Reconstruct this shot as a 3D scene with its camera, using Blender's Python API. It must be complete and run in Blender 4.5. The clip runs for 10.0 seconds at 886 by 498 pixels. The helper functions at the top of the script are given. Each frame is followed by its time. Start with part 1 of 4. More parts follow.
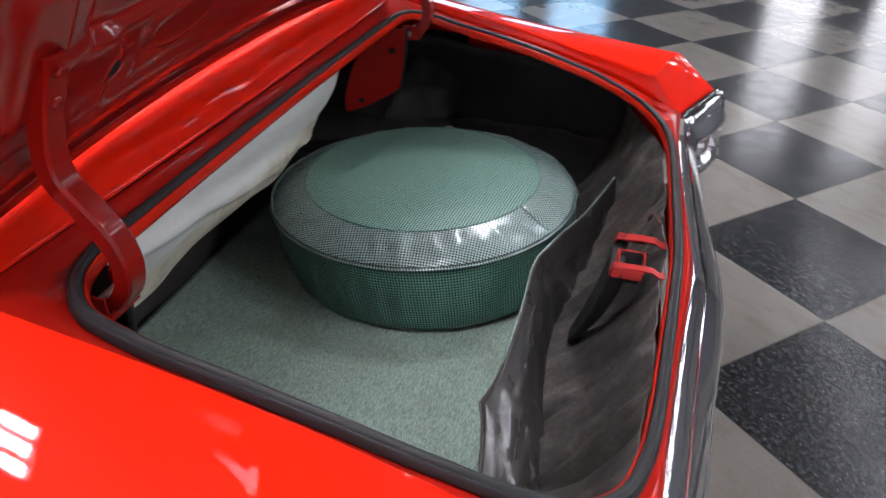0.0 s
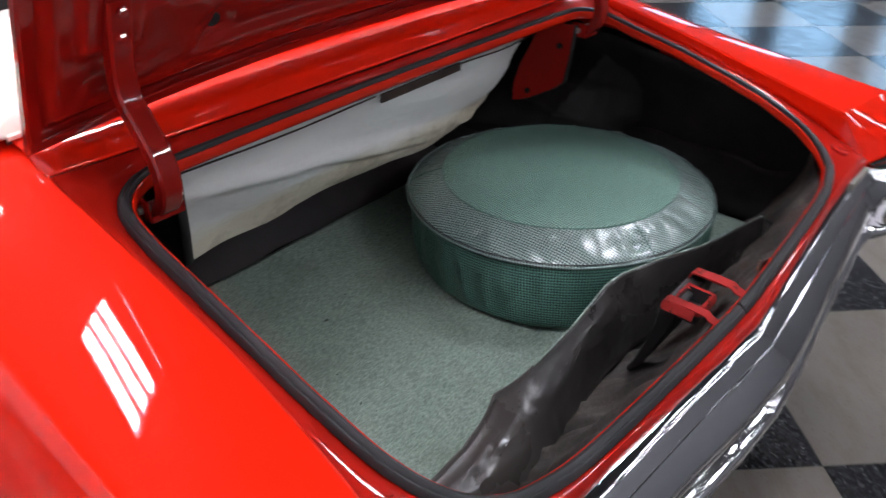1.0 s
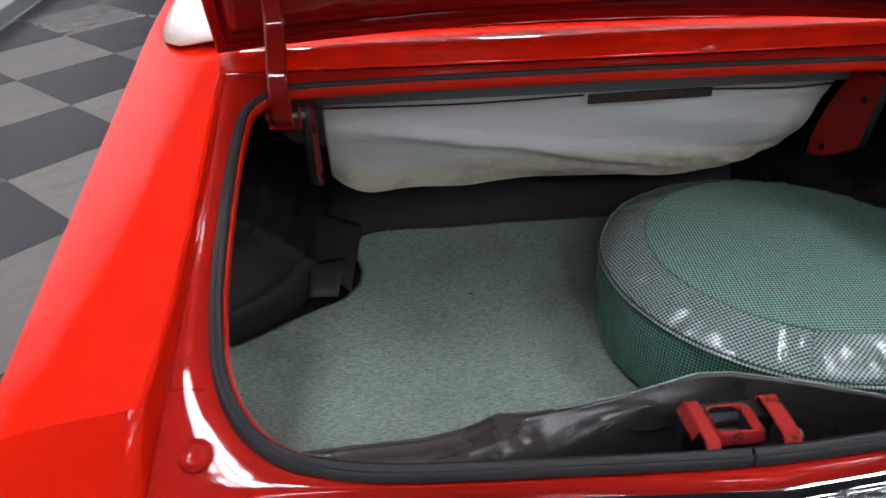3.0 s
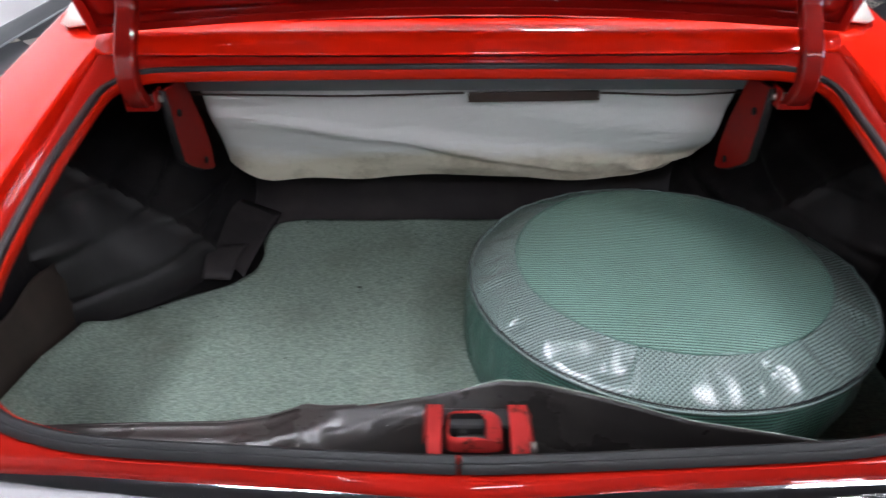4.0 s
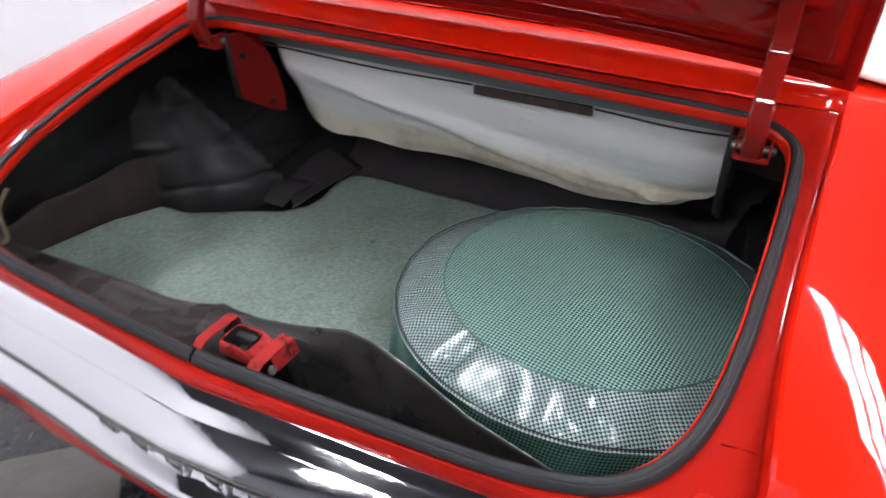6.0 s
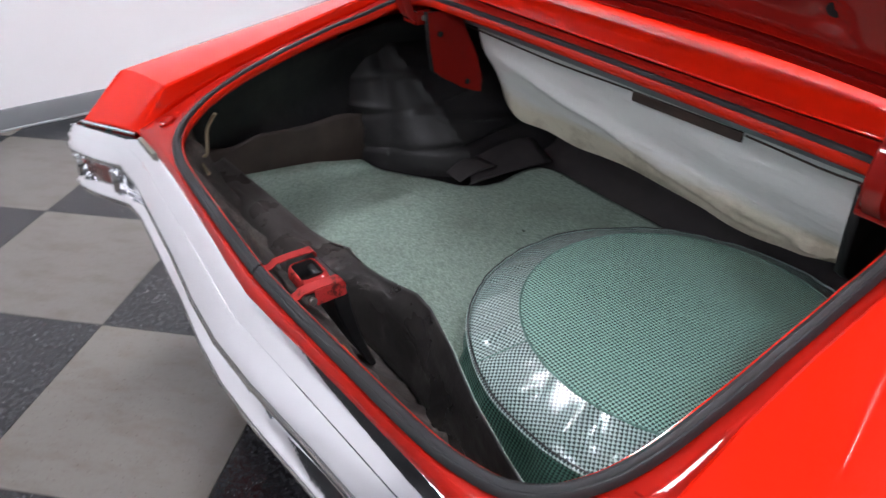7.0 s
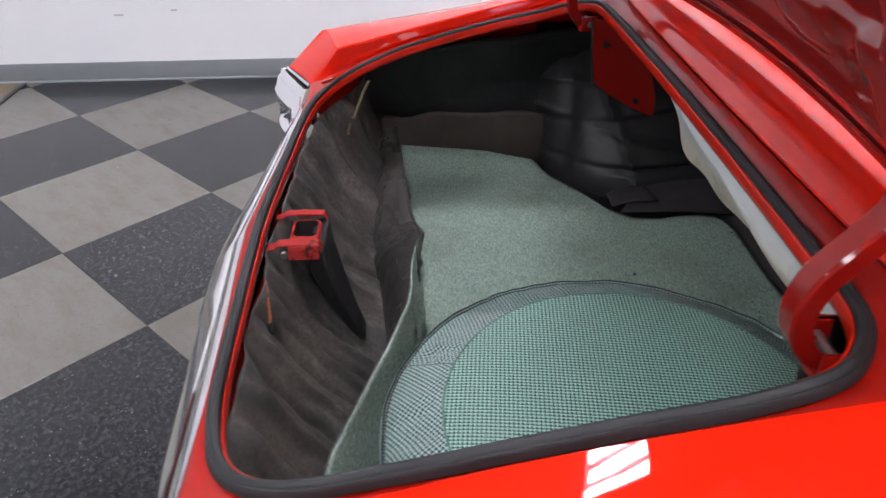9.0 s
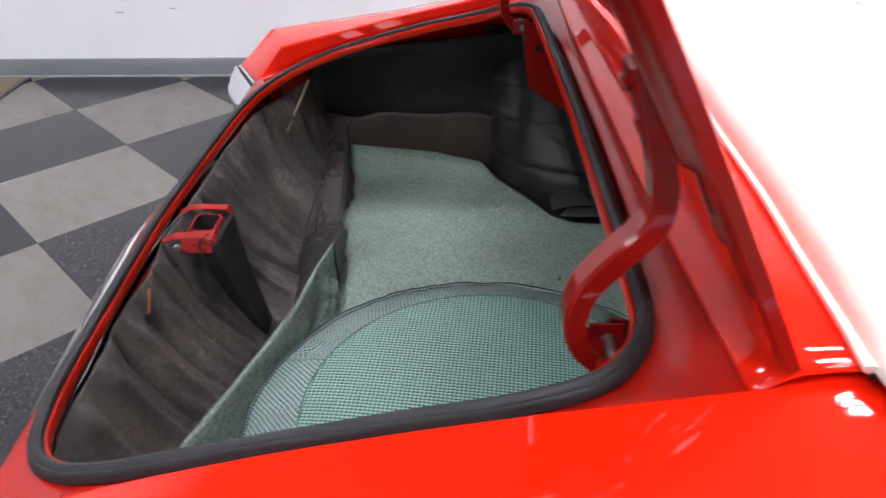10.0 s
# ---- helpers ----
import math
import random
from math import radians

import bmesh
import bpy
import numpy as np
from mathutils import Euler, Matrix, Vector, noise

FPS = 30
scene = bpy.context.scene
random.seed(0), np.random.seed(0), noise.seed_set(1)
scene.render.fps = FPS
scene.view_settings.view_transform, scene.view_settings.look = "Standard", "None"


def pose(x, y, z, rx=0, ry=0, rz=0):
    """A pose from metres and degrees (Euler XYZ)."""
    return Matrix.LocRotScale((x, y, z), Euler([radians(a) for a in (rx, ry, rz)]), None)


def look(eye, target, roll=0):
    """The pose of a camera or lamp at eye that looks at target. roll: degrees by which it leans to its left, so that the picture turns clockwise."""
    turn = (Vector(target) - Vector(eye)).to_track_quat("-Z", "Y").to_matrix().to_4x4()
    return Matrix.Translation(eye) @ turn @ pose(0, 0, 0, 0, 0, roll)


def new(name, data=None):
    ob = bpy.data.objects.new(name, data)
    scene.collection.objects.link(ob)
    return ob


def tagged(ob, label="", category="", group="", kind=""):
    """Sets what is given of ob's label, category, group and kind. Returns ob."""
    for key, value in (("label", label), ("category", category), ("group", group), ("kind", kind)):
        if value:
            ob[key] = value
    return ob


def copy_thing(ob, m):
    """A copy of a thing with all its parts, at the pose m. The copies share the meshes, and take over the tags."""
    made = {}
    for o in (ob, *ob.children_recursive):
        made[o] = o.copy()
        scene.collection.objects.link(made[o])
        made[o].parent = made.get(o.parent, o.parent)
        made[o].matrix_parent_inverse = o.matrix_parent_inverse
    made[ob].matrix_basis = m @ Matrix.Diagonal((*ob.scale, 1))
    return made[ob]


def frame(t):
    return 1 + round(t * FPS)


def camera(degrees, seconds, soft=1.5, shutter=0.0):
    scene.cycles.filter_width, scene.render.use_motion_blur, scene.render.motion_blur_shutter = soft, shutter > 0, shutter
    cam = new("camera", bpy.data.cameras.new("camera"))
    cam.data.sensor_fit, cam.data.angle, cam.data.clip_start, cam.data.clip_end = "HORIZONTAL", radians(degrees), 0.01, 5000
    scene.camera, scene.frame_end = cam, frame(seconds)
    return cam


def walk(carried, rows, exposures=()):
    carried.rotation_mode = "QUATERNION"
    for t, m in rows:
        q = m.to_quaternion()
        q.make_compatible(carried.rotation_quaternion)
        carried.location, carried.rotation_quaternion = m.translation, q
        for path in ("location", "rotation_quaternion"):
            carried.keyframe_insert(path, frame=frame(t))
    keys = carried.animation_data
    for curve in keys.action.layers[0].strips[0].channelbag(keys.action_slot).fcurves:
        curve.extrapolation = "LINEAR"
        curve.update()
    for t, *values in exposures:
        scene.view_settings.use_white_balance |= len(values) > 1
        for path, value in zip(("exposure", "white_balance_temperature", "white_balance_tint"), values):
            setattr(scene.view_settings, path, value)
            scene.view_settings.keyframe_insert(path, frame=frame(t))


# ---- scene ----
cam = camera(62.8, 10.0, shutter=0.5)
PATH = [
    (0, (-1.119, 0.089, 1.465), (0.496, 0.543, 0.377), 1.1),
    (0.5, (-1.085, -0.117, 1.478), (0.395, 0.677, 0.391), 0.7),
    (1, (-0.982, -0.249, 1.478), (0.273, 0.84, 0.365), 0.7),
    (1.5, (-0.872, -0.361, 1.475), (0.116, 0.967, 0.351), 0.6),
    (2, (-0.749, -0.45, 1.482), (-0.071, 1.045, 0.339), 0.3),
    (2.2, (-0.7, -0.479, 1.477), (-0.144, 1.069, 0.338), 0.0),
    (3.3, (-0.297, -0.559, 1.43), (-0.224, 1.119, 0.344), -0.6),
    (3.5, (-0.216, -0.567, 1.43), (-0.191, 1.111, 0.343), -0.5),
    (4, (-0.018, -0.563, 1.418), (-0.051, 1.116, 0.33), -0.6),
    (4.5, (0.179, -0.568, 1.425), (0.139, 1.103, 0.326), -0.5),
    (5, (0.362, -0.589, 1.443), (0.153, 1.072, 0.349), -0.2),
    (5.2, (0.375, -0.582, 1.416), (0.11, 1.085, 0.343), 1.0),
    (6.5, (0.814, -0.441, 1.453), (-0.316, 0.788, 0.352), -0.5),
    (7, (0.92, -0.318, 1.435), (-0.45, 0.643, 0.339), -0.1),
    (7.5, (1.025, -0.161, 1.437), (-0.52, 0.48, 0.34), -0.7),
    (8, (1.076, -0.025, 1.422), (-0.57, 0.298, 0.332), -1.0),
    (8.5, (1.096, 0.121, 1.424), (-0.575, 0.258, 0.334), -1.0),
    (9, (1.092, 0.265, 1.421), (-0.583, 0.314, 0.329), -0.8),
    (9.5, (1.101, 0.384, 1.421), (-0.576, 0.364, 0.331), -0.8),
    (10, (1.104, 0.501, 1.416), (-0.576, 0.467, 0.332), -0.7),
]

EXPOSURES = [(0.0, 0.0), (1.0, -0.2), (2.0, -0.42), (3.5, -0.22), (4.5, 0.28), (5.2, 0.28), (6.5, 0.1), (8.5, 0.02), (10.0, 0.12)]
walk(cam, [(t, look(eye, target, roll)) for t, eye, target, roll in PATH], EXPOSURES)

# dim even light of the hall; the lamps below do the rest
world = bpy.data.worlds.new("hall")
scene.world = world
world.use_nodes = True
world.node_tree.nodes["Background"].inputs[0].default_value = (0.9, 0.93, 1.0, 1)
world.node_tree.nodes["Background"].inputs[1].default_value = 0.3

PANEL_STRENGTH = 86.0
LAMP_LENGTH = 0.62
LAMPS = [(-1.1, 0.2), (2.25, -0.12), (0.4, -3.2), (-0.82, 2.0), (1.27, 1.95), (-1.15, 3.9), (0.8, 3.5), (0.9, 5.6), (5.4, 1.7), (-1.5, -4.6), (2.2, -4.6), (0.4, 6.9)]

# ---------- camera, world and light above; helpers ----------


def lerp_table(table, v):
    """Linear reading of a small table of (key, value) pairs."""
    return float(np.interp(v, [k for k, _ in table], [w for _, w in table]))


def smooth_curve(points, per=6, closed=False):
    """Catmull-Rom curve through 2D or 3D points."""
    p = [Vector(q) for q in points]
    n = len(p)
    out = []
    for i in range(n if closed else n - 1):
        if closed:
            a, b, c, d = p[i - 1], p[i], p[(i + 1) % n], p[(i + 2) % n]
        else:
            a, b, c, d = p[max(i - 1, 0)], p[i], p[i + 1], p[min(i + 2, n - 1)]
        for k in range(per):
            t = k / per
            out.append(0.5 * ((2 * b) + (c - a) * t + (2 * a - 5 * b + 4 * c - d) * t * t + (3 * b - a - 3 * c + d) * t ** 3))
    if not closed:
        out.append(p[-1])
    return out


def link_mesh(name, verts, faces, material, parent=None, label="", smooth=True, sharp=40):
    mesh = bpy.data.meshes.new(name)
    mesh.from_pydata([tuple(v) for v in verts], [], faces)
    bm = bmesh.new()
    bm.from_mesh(mesh)
    bmesh.ops.recalc_face_normals(bm, faces=bm.faces)
    limit = radians(sharp)
    for f in bm.faces:
        f.smooth = smooth
    for e in bm.edges:
        if len(e.link_faces) == 2 and e.calc_face_angle(0) > limit:
            e.smooth = False
    bm.to_mesh(mesh)
    bm.free()
    mesh.materials.append(material)
    ob = new(name, mesh)
    ob.parent = parent
    if label:
        tagged(ob, label)
    return ob


def part(name, bm, material, parent, label="", smooth=True, sharp=40):
    """Links a bmesh as one mesh object under a thing or under a part."""
    limit = radians(sharp)
    bmesh.ops.recalc_face_normals(bm, faces=bm.faces)
    for f in bm.faces:
        f.smooth = smooth
    for e in bm.edges:
        if len(e.link_faces) == 2 and e.calc_face_angle(0) > limit:
            e.smooth = False
    mesh = bpy.data.meshes.new(name)
    bm.to_mesh(mesh)
    bm.free()
    mesh.materials.append(material)
    ob = new(name, mesh)
    ob.parent = parent
    if label:
        tagged(ob, label)
    return ob


def sheet(name, rows, material, parent=None, label="", thick=0.0, close_u=False, close_v=False, sharp=40, offset=-1.0):
    """A surface from rows of points; thick gives it the metal's or cloth's thickness."""
    nu, nv = len(rows), len(rows[0])
    verts = [p for row in rows for p in row]
    faces = []
    for i in range(nu if close_u else nu - 1):
        for j in range(nv if close_v else nv - 1):
            a, b = i * nv + j, i * nv + (j + 1) % nv
            c, d = ((i + 1) % nu) * nv + (j + 1) % nv, ((i + 1) % nu) * nv + j
            faces.append((a, b, c, d))
    ob = link_mesh(name, verts, faces, material, parent, label, True, sharp)
    if thick:
        mod = ob.modifiers.new("thickness", "SOLIDIFY")
        mod.thickness, mod.offset = thick, offset
    return ob


def box_bm(size, centre=(0, 0, 0), bevel=0.0, turn=None, segments=2):
    bm = bmesh.new()
    bmesh.ops.create_cube(bm, size=1)
    bmesh.ops.scale(bm, vec=size, verts=bm.verts)
    if bevel:
        bmesh.ops.bevel(bm, geom=bm.edges[:], offset=bevel, segments=segments, affect="EDGES", profile=0.5)
    if turn is not None:
        bmesh.ops.transform(bm, matrix=turn, verts=bm.verts)
    bmesh.ops.translate(bm, vec=centre, verts=bm.verts)
    return bm


def tube_bm(path, section, up=(1, 0, 0), caps=True, scale=None):
    """Sweeps a closed 2D section along a path; the section's x axis lies along `up`."""
    bm = bmesh.new()
    rings = []
    n = len(path)
    up = Vector(up)
    for i, p in enumerate(path):
        d = (Vector(path[min(i + 1, n - 1)]) - Vector(path[max(i - 1, 0)])).normalized()
        side = (up - d * up.dot(d)).normalized()
        other = d.cross(side)
        s = scale[i] if scale else 1.0
        rings.append([bm.verts.new(Vector(p) + side * (x * s) + other * (y * s)) for x, y in section])
    m = len(section)
    for a, b in zip(rings, rings[1:]):
        for j in range(m):
            bm.faces.new((a[j], a[(j + 1) % m], b[(j + 1) % m], b[j]))
    if caps:
        bm.faces.new(rings[0])
        bm.faces.new(rings[-1])
    return bm


def round_section(r, n=8):
    return [(r * math.cos(2 * math.pi * k / n), r * math.sin(2 * math.pi * k / n)) for k in range(n)]


def disc_stack_bm(profile, n=24, axis=None, centre=(0, 0, 0)):
    """A turned shape from (radius, height) pairs, closed at both ends."""
    bm = bmesh.new()
    rings = [[bm.verts.new((r * math.cos(2 * math.pi * k / n), r * math.sin(2 * math.pi * k / n), h)) for k in range(n)] for r, h in profile]
    for a, b in zip(rings, rings[1:]):
        for k in range(n):
            bm.faces.new((a[k], a[(k + 1) % n], b[(k + 1) % n], b[k]))
    bm.faces.new(rings[0])
    bm.faces.new(rings[-1])
    if axis is not None:
        bmesh.ops.transform(bm, matrix=Vector((0, 0, 1)).rotation_difference(Vector(axis)).to_matrix(), verts=bm.verts)
    bmesh.ops.translate(bm, vec=centre, verts=bm.verts)
    return bm


def empty(name, label, category, group="", at=(0, 0, 0)):
    ob = new(name)
    ob.location = at
    return tagged(ob, label, category, group)


def wob(x, y, z=0.0, scale=5.0):
    return noise.noise(Vector((x * scale, y * scale, z * scale)))


# ---------- materials ----------


class Nodes:
    """Short hand for building one material's node tree."""

    def __init__(self, name):
        self.mat = bpy.data.materials.new(name)
        self.mat.use_nodes = True
        self.tree = self.mat.node_tree
        self.bsdf = self.tree.nodes["Principled BSDF"]

    def add(self, kind, **inputs):
        node = self.tree.nodes.new(kind)
        for key, value in inputs.items():
            self.set(node.inputs[key.replace("_", " ")], value)
        return node

    def set(self, socket, value):
        if isinstance(value, bpy.types.NodeSocket):
            self.tree.links.new(value, socket)
        else:
            socket.default_value = value

    def coords(self, kind="Object", scale=None):
        out = self.add("ShaderNodeTexCoord").outputs[kind]
        if scale is not None:
            node = self.add("ShaderNodeMapping", Vector=out)
            node.inputs["Scale"].default_value = scale if isinstance(scale, tuple) else (scale,) * 3
            out = node.outputs["Vector"]
        return out

    def noise(self, vector, scale, detail=4.0, rough=0.55):
        return self.add("ShaderNodeTexNoise", Vector=vector, Scale=scale, Detail=detail, Roughness=rough).outputs["Fac"]

    def ramp(self, fac, stops):
        node = self.add("ShaderNodeValToRGB", Fac=fac)
        els = node.color_ramp.elements
        while len(els) < len(stops):
            els.new(0.5)
        for el, (pos, col) in zip(els, stops):
            el.position = pos
            el.color = (*col, 1) if isinstance(col, tuple) else (col, col, col, 1)
        return node.outputs["Color"]

    def mix(self, fac, a, b, blend="MIX"):
        node = self.tree.nodes.new("ShaderNodeMix")
        node.data_type, node.blend_type = "RGBA", blend
        for key, value in ((0, fac), (6, a), (7, b)):
            if isinstance(value, tuple) and len(value) == 3:
                value = (*value, 1)
            self.set(node.inputs[key], value)
        return node.outputs[2]

    def math(self, op, a, b=0.0):
        node = self.tree.nodes.new("ShaderNodeMath")
        node.operation = op
        self.set(node.inputs[0], a)
        self.set(node.inputs[1], b)
        return node.outputs[0]

    def bump(self, height, strength=0.3, distance=0.002, normal=None):
        node = self.add("ShaderNodeBump", Height=height, Strength=strength, Distance=distance)
        if normal is not None:
            self.tree.links.new(normal, node.inputs["Normal"])
        return node.outputs["Normal"]

    def out(self, **inputs):
        for key, value in inputs.items():
            key = key.replace("_", " ")
            if isinstance(value, tuple) and len(value) == 3:
                value = (*value, 1)
            self.set(self.bsdf.inputs[key], value)
        return self.mat


def paint_material(name, base=(0.72, 0.012, 0.0017), rough=0.5, coat=0.85, worn=0.0, dull=0.025):
    n = Nodes(name)
    c = n.coords()
    patch = n.noise(c, 3.0)
    col = n.mix(n.math("MULTIPLY", patch, 0.2), base, tuple(v * 0.85 for v in base))
    if worn:
        spots = n.ramp(n.noise(c, 45.0, 8.0, 0.75), [(0.53, 0.0), (0.62, worn)])
        col = n.mix(spots, col, (0.06, 0.015, 0.012))
    peel = n.bump(n.noise(c, 160.0, 2.0), 0.03, 0.001)
    return n.out(Base_Color=col, Roughness=rough, Coat_Weight=coat, Coat_Roughness=dull, Specular_IOR_Level=0.03, Normal=peel)


RED = paint_material("red_gloss_paint")
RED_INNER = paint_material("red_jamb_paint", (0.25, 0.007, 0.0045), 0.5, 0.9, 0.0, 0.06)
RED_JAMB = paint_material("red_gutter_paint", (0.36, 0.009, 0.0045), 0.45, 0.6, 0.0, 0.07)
RED_LIP = paint_material("red_lip_paint", (0.60, 0.016, 0.004), 0.4, 0.8, 0.0, 0.10)
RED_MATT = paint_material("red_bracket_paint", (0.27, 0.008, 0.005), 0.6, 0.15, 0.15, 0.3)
RED_WORN = paint_material("worn_red_paint", (0.38, 0.030, 0.028), 0.5, 0.15, 0.95)


def chrome_material():
    n = Nodes("chrome_plate")
    c = n.coords()
    smear = n.noise(c, 14.0)
    wave = n.bump(n.noise(c, 8.0, 2.0), 0.06, 0.003, n.bump(n.noise(c, 40.0, 3.0), 0.10, 0.001, n.bump(n.noise(c, 110.0, 2.0), 0.06, 0.0006)))
    return n.out(Base_Color=(0.86, 0.86, 0.88), Metallic=1.0, Roughness=n.ramp(smear, [(0.3, 0.03), (0.8, 0.10)]), Normal=wave)


CHROME = chrome_material()


def rubber_material(name, base, rough=0.6, dust=0.15, grain=400.0, coarse=0.3, trodden=False):
    """Rubber with dust in patches; a trodden mat is worn grey along its free end."""
    n = Nodes(name)
    c = n.coords()
    dusty = n.ramp(n.noise(c, 7.0, 6.0, 0.65), [(0.45, 0.0), (0.8, dust)])
    col = n.mix(dusty, base, (0.16, 0.14, 0.12))
    if trodden:
        x = n.math("ADD", n.add("ShaderNodeSeparateXYZ", Vector=c).outputs["X"], n.math("MULTIPLY", n.noise(c, 9.0, 5.0), 0.12))
        worn = n.ramp(n.math("MULTIPLY", n.math("ADD", x, 0.40), 2.5), [(0.25, 0.75), (0.85, 0.0)])
        col = n.mix(worn, col, (0.072, 0.062, 0.058))
    nrm = n.bump(n.noise(c, grain, 3.0), 0.25, 0.0008, n.bump(n.noise(c, 12.0, 4.0), coarse, 0.01))
    return n.out(Base_Color=col, Roughness=n.ramp(n.noise(c, 9.0), [(0.3, rough - 0.1), (0.75, rough + 0.15)]), Specular_IOR_Level=0.45, Normal=nrm)


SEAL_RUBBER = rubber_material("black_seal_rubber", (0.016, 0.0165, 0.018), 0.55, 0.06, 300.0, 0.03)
MAT_RUBBER = rubber_material("dark_rubber_mat", (0.021, 0.0190, 0.0190), 0.30, 0.16, 500.0, trodden=True)
FRONT_RUBBER = rubber_material("black_front_mat", (0.038, 0.033, 0.035), 0.5, 0.2, 500.0)
ROLL_RUBBER = rubber_material("worn_grey_mat_rubber", (0.060, 0.051, 0.048), 0.42, 0.25, 500.0)
WHEEL_COVER = rubber_material("black_moulded_cover", (0.017, 0.0155, 0.017), 0.5, 0.10, 500.0)
BLACK_PLASTIC = rubber_material("black_steel_plate", (0.012, 0.012, 0.013), 0.5, 0.1, 300.0)


def dusty_panel_material():
    """Dark undercoated steel with dust rubbed into streaks that run down the slope."""
    n = Nodes("dusty_undercoated_steel")
    c = n.coords()
    big = n.noise(n.coords("Object", (1.0, 0.8, 0.8)), 5.0, 6.0, 0.6)
    fine = n.noise(c, 120.0, 6.0, 0.75)
    streak = n.noise(n.coords("Object", (7.0, 3.5, 3.5)), 2.4, 7.0, 0.66)
    col = n.ramp(streak, [(0.36, (0.034, 0.031, 0.029)), (0.54, (0.092, 0.082, 0.076)), (0.70, (0.235, 0.20, 0.172))])
    col = n.mix(n.ramp(big, [(0.46, 0.0), (0.68, 0.5)]), col, (0.20, 0.155, 0.125))
    col = n.mix(n.ramp(fine, [(0.42, 0.5), (0.60, 0.0)]), col, (0.030, 0.026, 0.024))
    nrm = n.bump(fine, 0.5, 0.002, n.bump(streak, 0.35, 0.006))
    return n.out(Base_Color=col, Roughness=0.7, Normal=nrm)


DUSTY = dusty_panel_material()


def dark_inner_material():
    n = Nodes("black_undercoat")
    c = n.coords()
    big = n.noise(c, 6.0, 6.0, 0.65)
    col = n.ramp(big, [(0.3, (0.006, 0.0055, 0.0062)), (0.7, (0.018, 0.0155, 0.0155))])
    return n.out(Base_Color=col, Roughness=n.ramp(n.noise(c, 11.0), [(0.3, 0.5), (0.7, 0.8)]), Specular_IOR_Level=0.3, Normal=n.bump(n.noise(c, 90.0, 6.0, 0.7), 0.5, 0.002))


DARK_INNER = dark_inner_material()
SIDE_BLACK = rubber_material("black_painted_quarter_panel", (0.012, 0.0112, 0.013), 0.42, 0.15, 300.0, 0.5)


def carpet_material():
    n = Nodes("green_loop_carpet")
    c = n.coords()
    rows = n.add("ShaderNodeTexVoronoi", Vector=n.coords("Object", (230.0, 400.0, 230.0)), Scale=1.0).outputs["Distance"]
    fleck = n.noise(n.coords("Object", (0.6, 1.7, 1.0)), 190.0, 3.0, 0.65)
    stain = n.noise(c, 6.0, 5.0, 0.6)
    col = n.ramp(fleck, [(0.30, (0.165, 0.215, 0.182)), (0.50, (0.28, 0.36, 0.305)), (0.70, (0.41, 0.495, 0.43))])
    col = n.mix(n.ramp(stain, [(0.50, 0.0), (0.72, 0.4)]), col, (0.15, 0.165, 0.13))
    crumbs = n.ramp(n.noise(c, 55.0, 2.0), [(0.73, 0.0), (0.76, 0.8)])
    col = n.mix(crumbs, col, (0.02, 0.018, 0.014))
    nrm = n.bump(rows, 0.5, 0.003, n.bump(stain, 0.25, 0.01))
    return n.out(Base_Color=col, Roughness=0.95, Specular_IOR_Level=0.1, Normal=nrm)


CARPET = carpet_material()


def weave_material(name, light, dark, rough, coat, turn_deg=0.0, relief=0.2):
    """Two-tone woven vinyl in a fine hound's-tooth check, 6.2 mm from tooth to tooth."""
    n = Nodes(name)
    turn = n.add("ShaderNodeMapping", Vector=n.coords("UV"))
    turn.inputs["Rotation"].default_value = (0, 0, radians(turn_deg))
    sep = n.add("ShaderNodeSeparateXYZ", Vector=turn.outputs["Vector"])
    u = n.math("MULTIPLY", sep.outputs["X"], 2 * math.pi / 0.0062)
    v = n.math("MULTIPLY", sep.outputs["Y"], 2 * math.pi / 0.0062)
    both = n.math("ADD", n.math("SINE", u), n.math("SINE", v))
    tooth = n.math("SINE", n.math("SUBTRACT", u, v))
    h = n.math("ADD", both, n.math("MULTIPLY", tooth, 0.45))
    fac = n.math("ADD", n.math("MULTIPLY", h, 0.2), 0.5)
    col = n.ramp(fac, [(0.44, dark), (0.56, light)])
    c = n.coords()
    worn = n.noise(c, 8.0, 5.0)
    col = n.mix(n.ramp(worn, [(0.5, 0.0), (0.8, 0.3)]), col, tuple(0.35 * p + 0.65 * q for p, q in zip(light, dark)))
    nrm = n.bump(h, relief, 0.0006, n.bump(n.noise(c, 13.0, 4.0), 0.25, 0.01))
    return n.out(Base_Color=col, Roughness=rough, Coat_Weight=coat, Coat_Roughness=0.25, Specular_IOR_Level=0.4, Normal=nrm)


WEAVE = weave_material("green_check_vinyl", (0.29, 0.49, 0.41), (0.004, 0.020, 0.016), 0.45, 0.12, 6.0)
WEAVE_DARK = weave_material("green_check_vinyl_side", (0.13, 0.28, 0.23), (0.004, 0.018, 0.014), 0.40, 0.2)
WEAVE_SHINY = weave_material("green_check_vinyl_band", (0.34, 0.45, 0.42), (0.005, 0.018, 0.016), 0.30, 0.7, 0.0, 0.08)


def cloth_material(name, base, dirt, rough=0.7):
    n = Nodes(name)
    c = n.coords()
    soil = n.ramp(n.noise(n.coords("Object", (1.5, 3.0, 4.0)), 3.0, 6.0, 0.6), [(0.45, 0.0), (0.75, 0.8)])
    col = n.mix(soil, base, dirt)
    nrm = n.bump(n.noise(c, 500.0, 2.0), 0.15, 0.0006, n.bump(n.noise(c, 18.0, 4.0), 0.2, 0.008))
    return n.out(Base_Color=col, Roughness=rough, Normal=nrm)


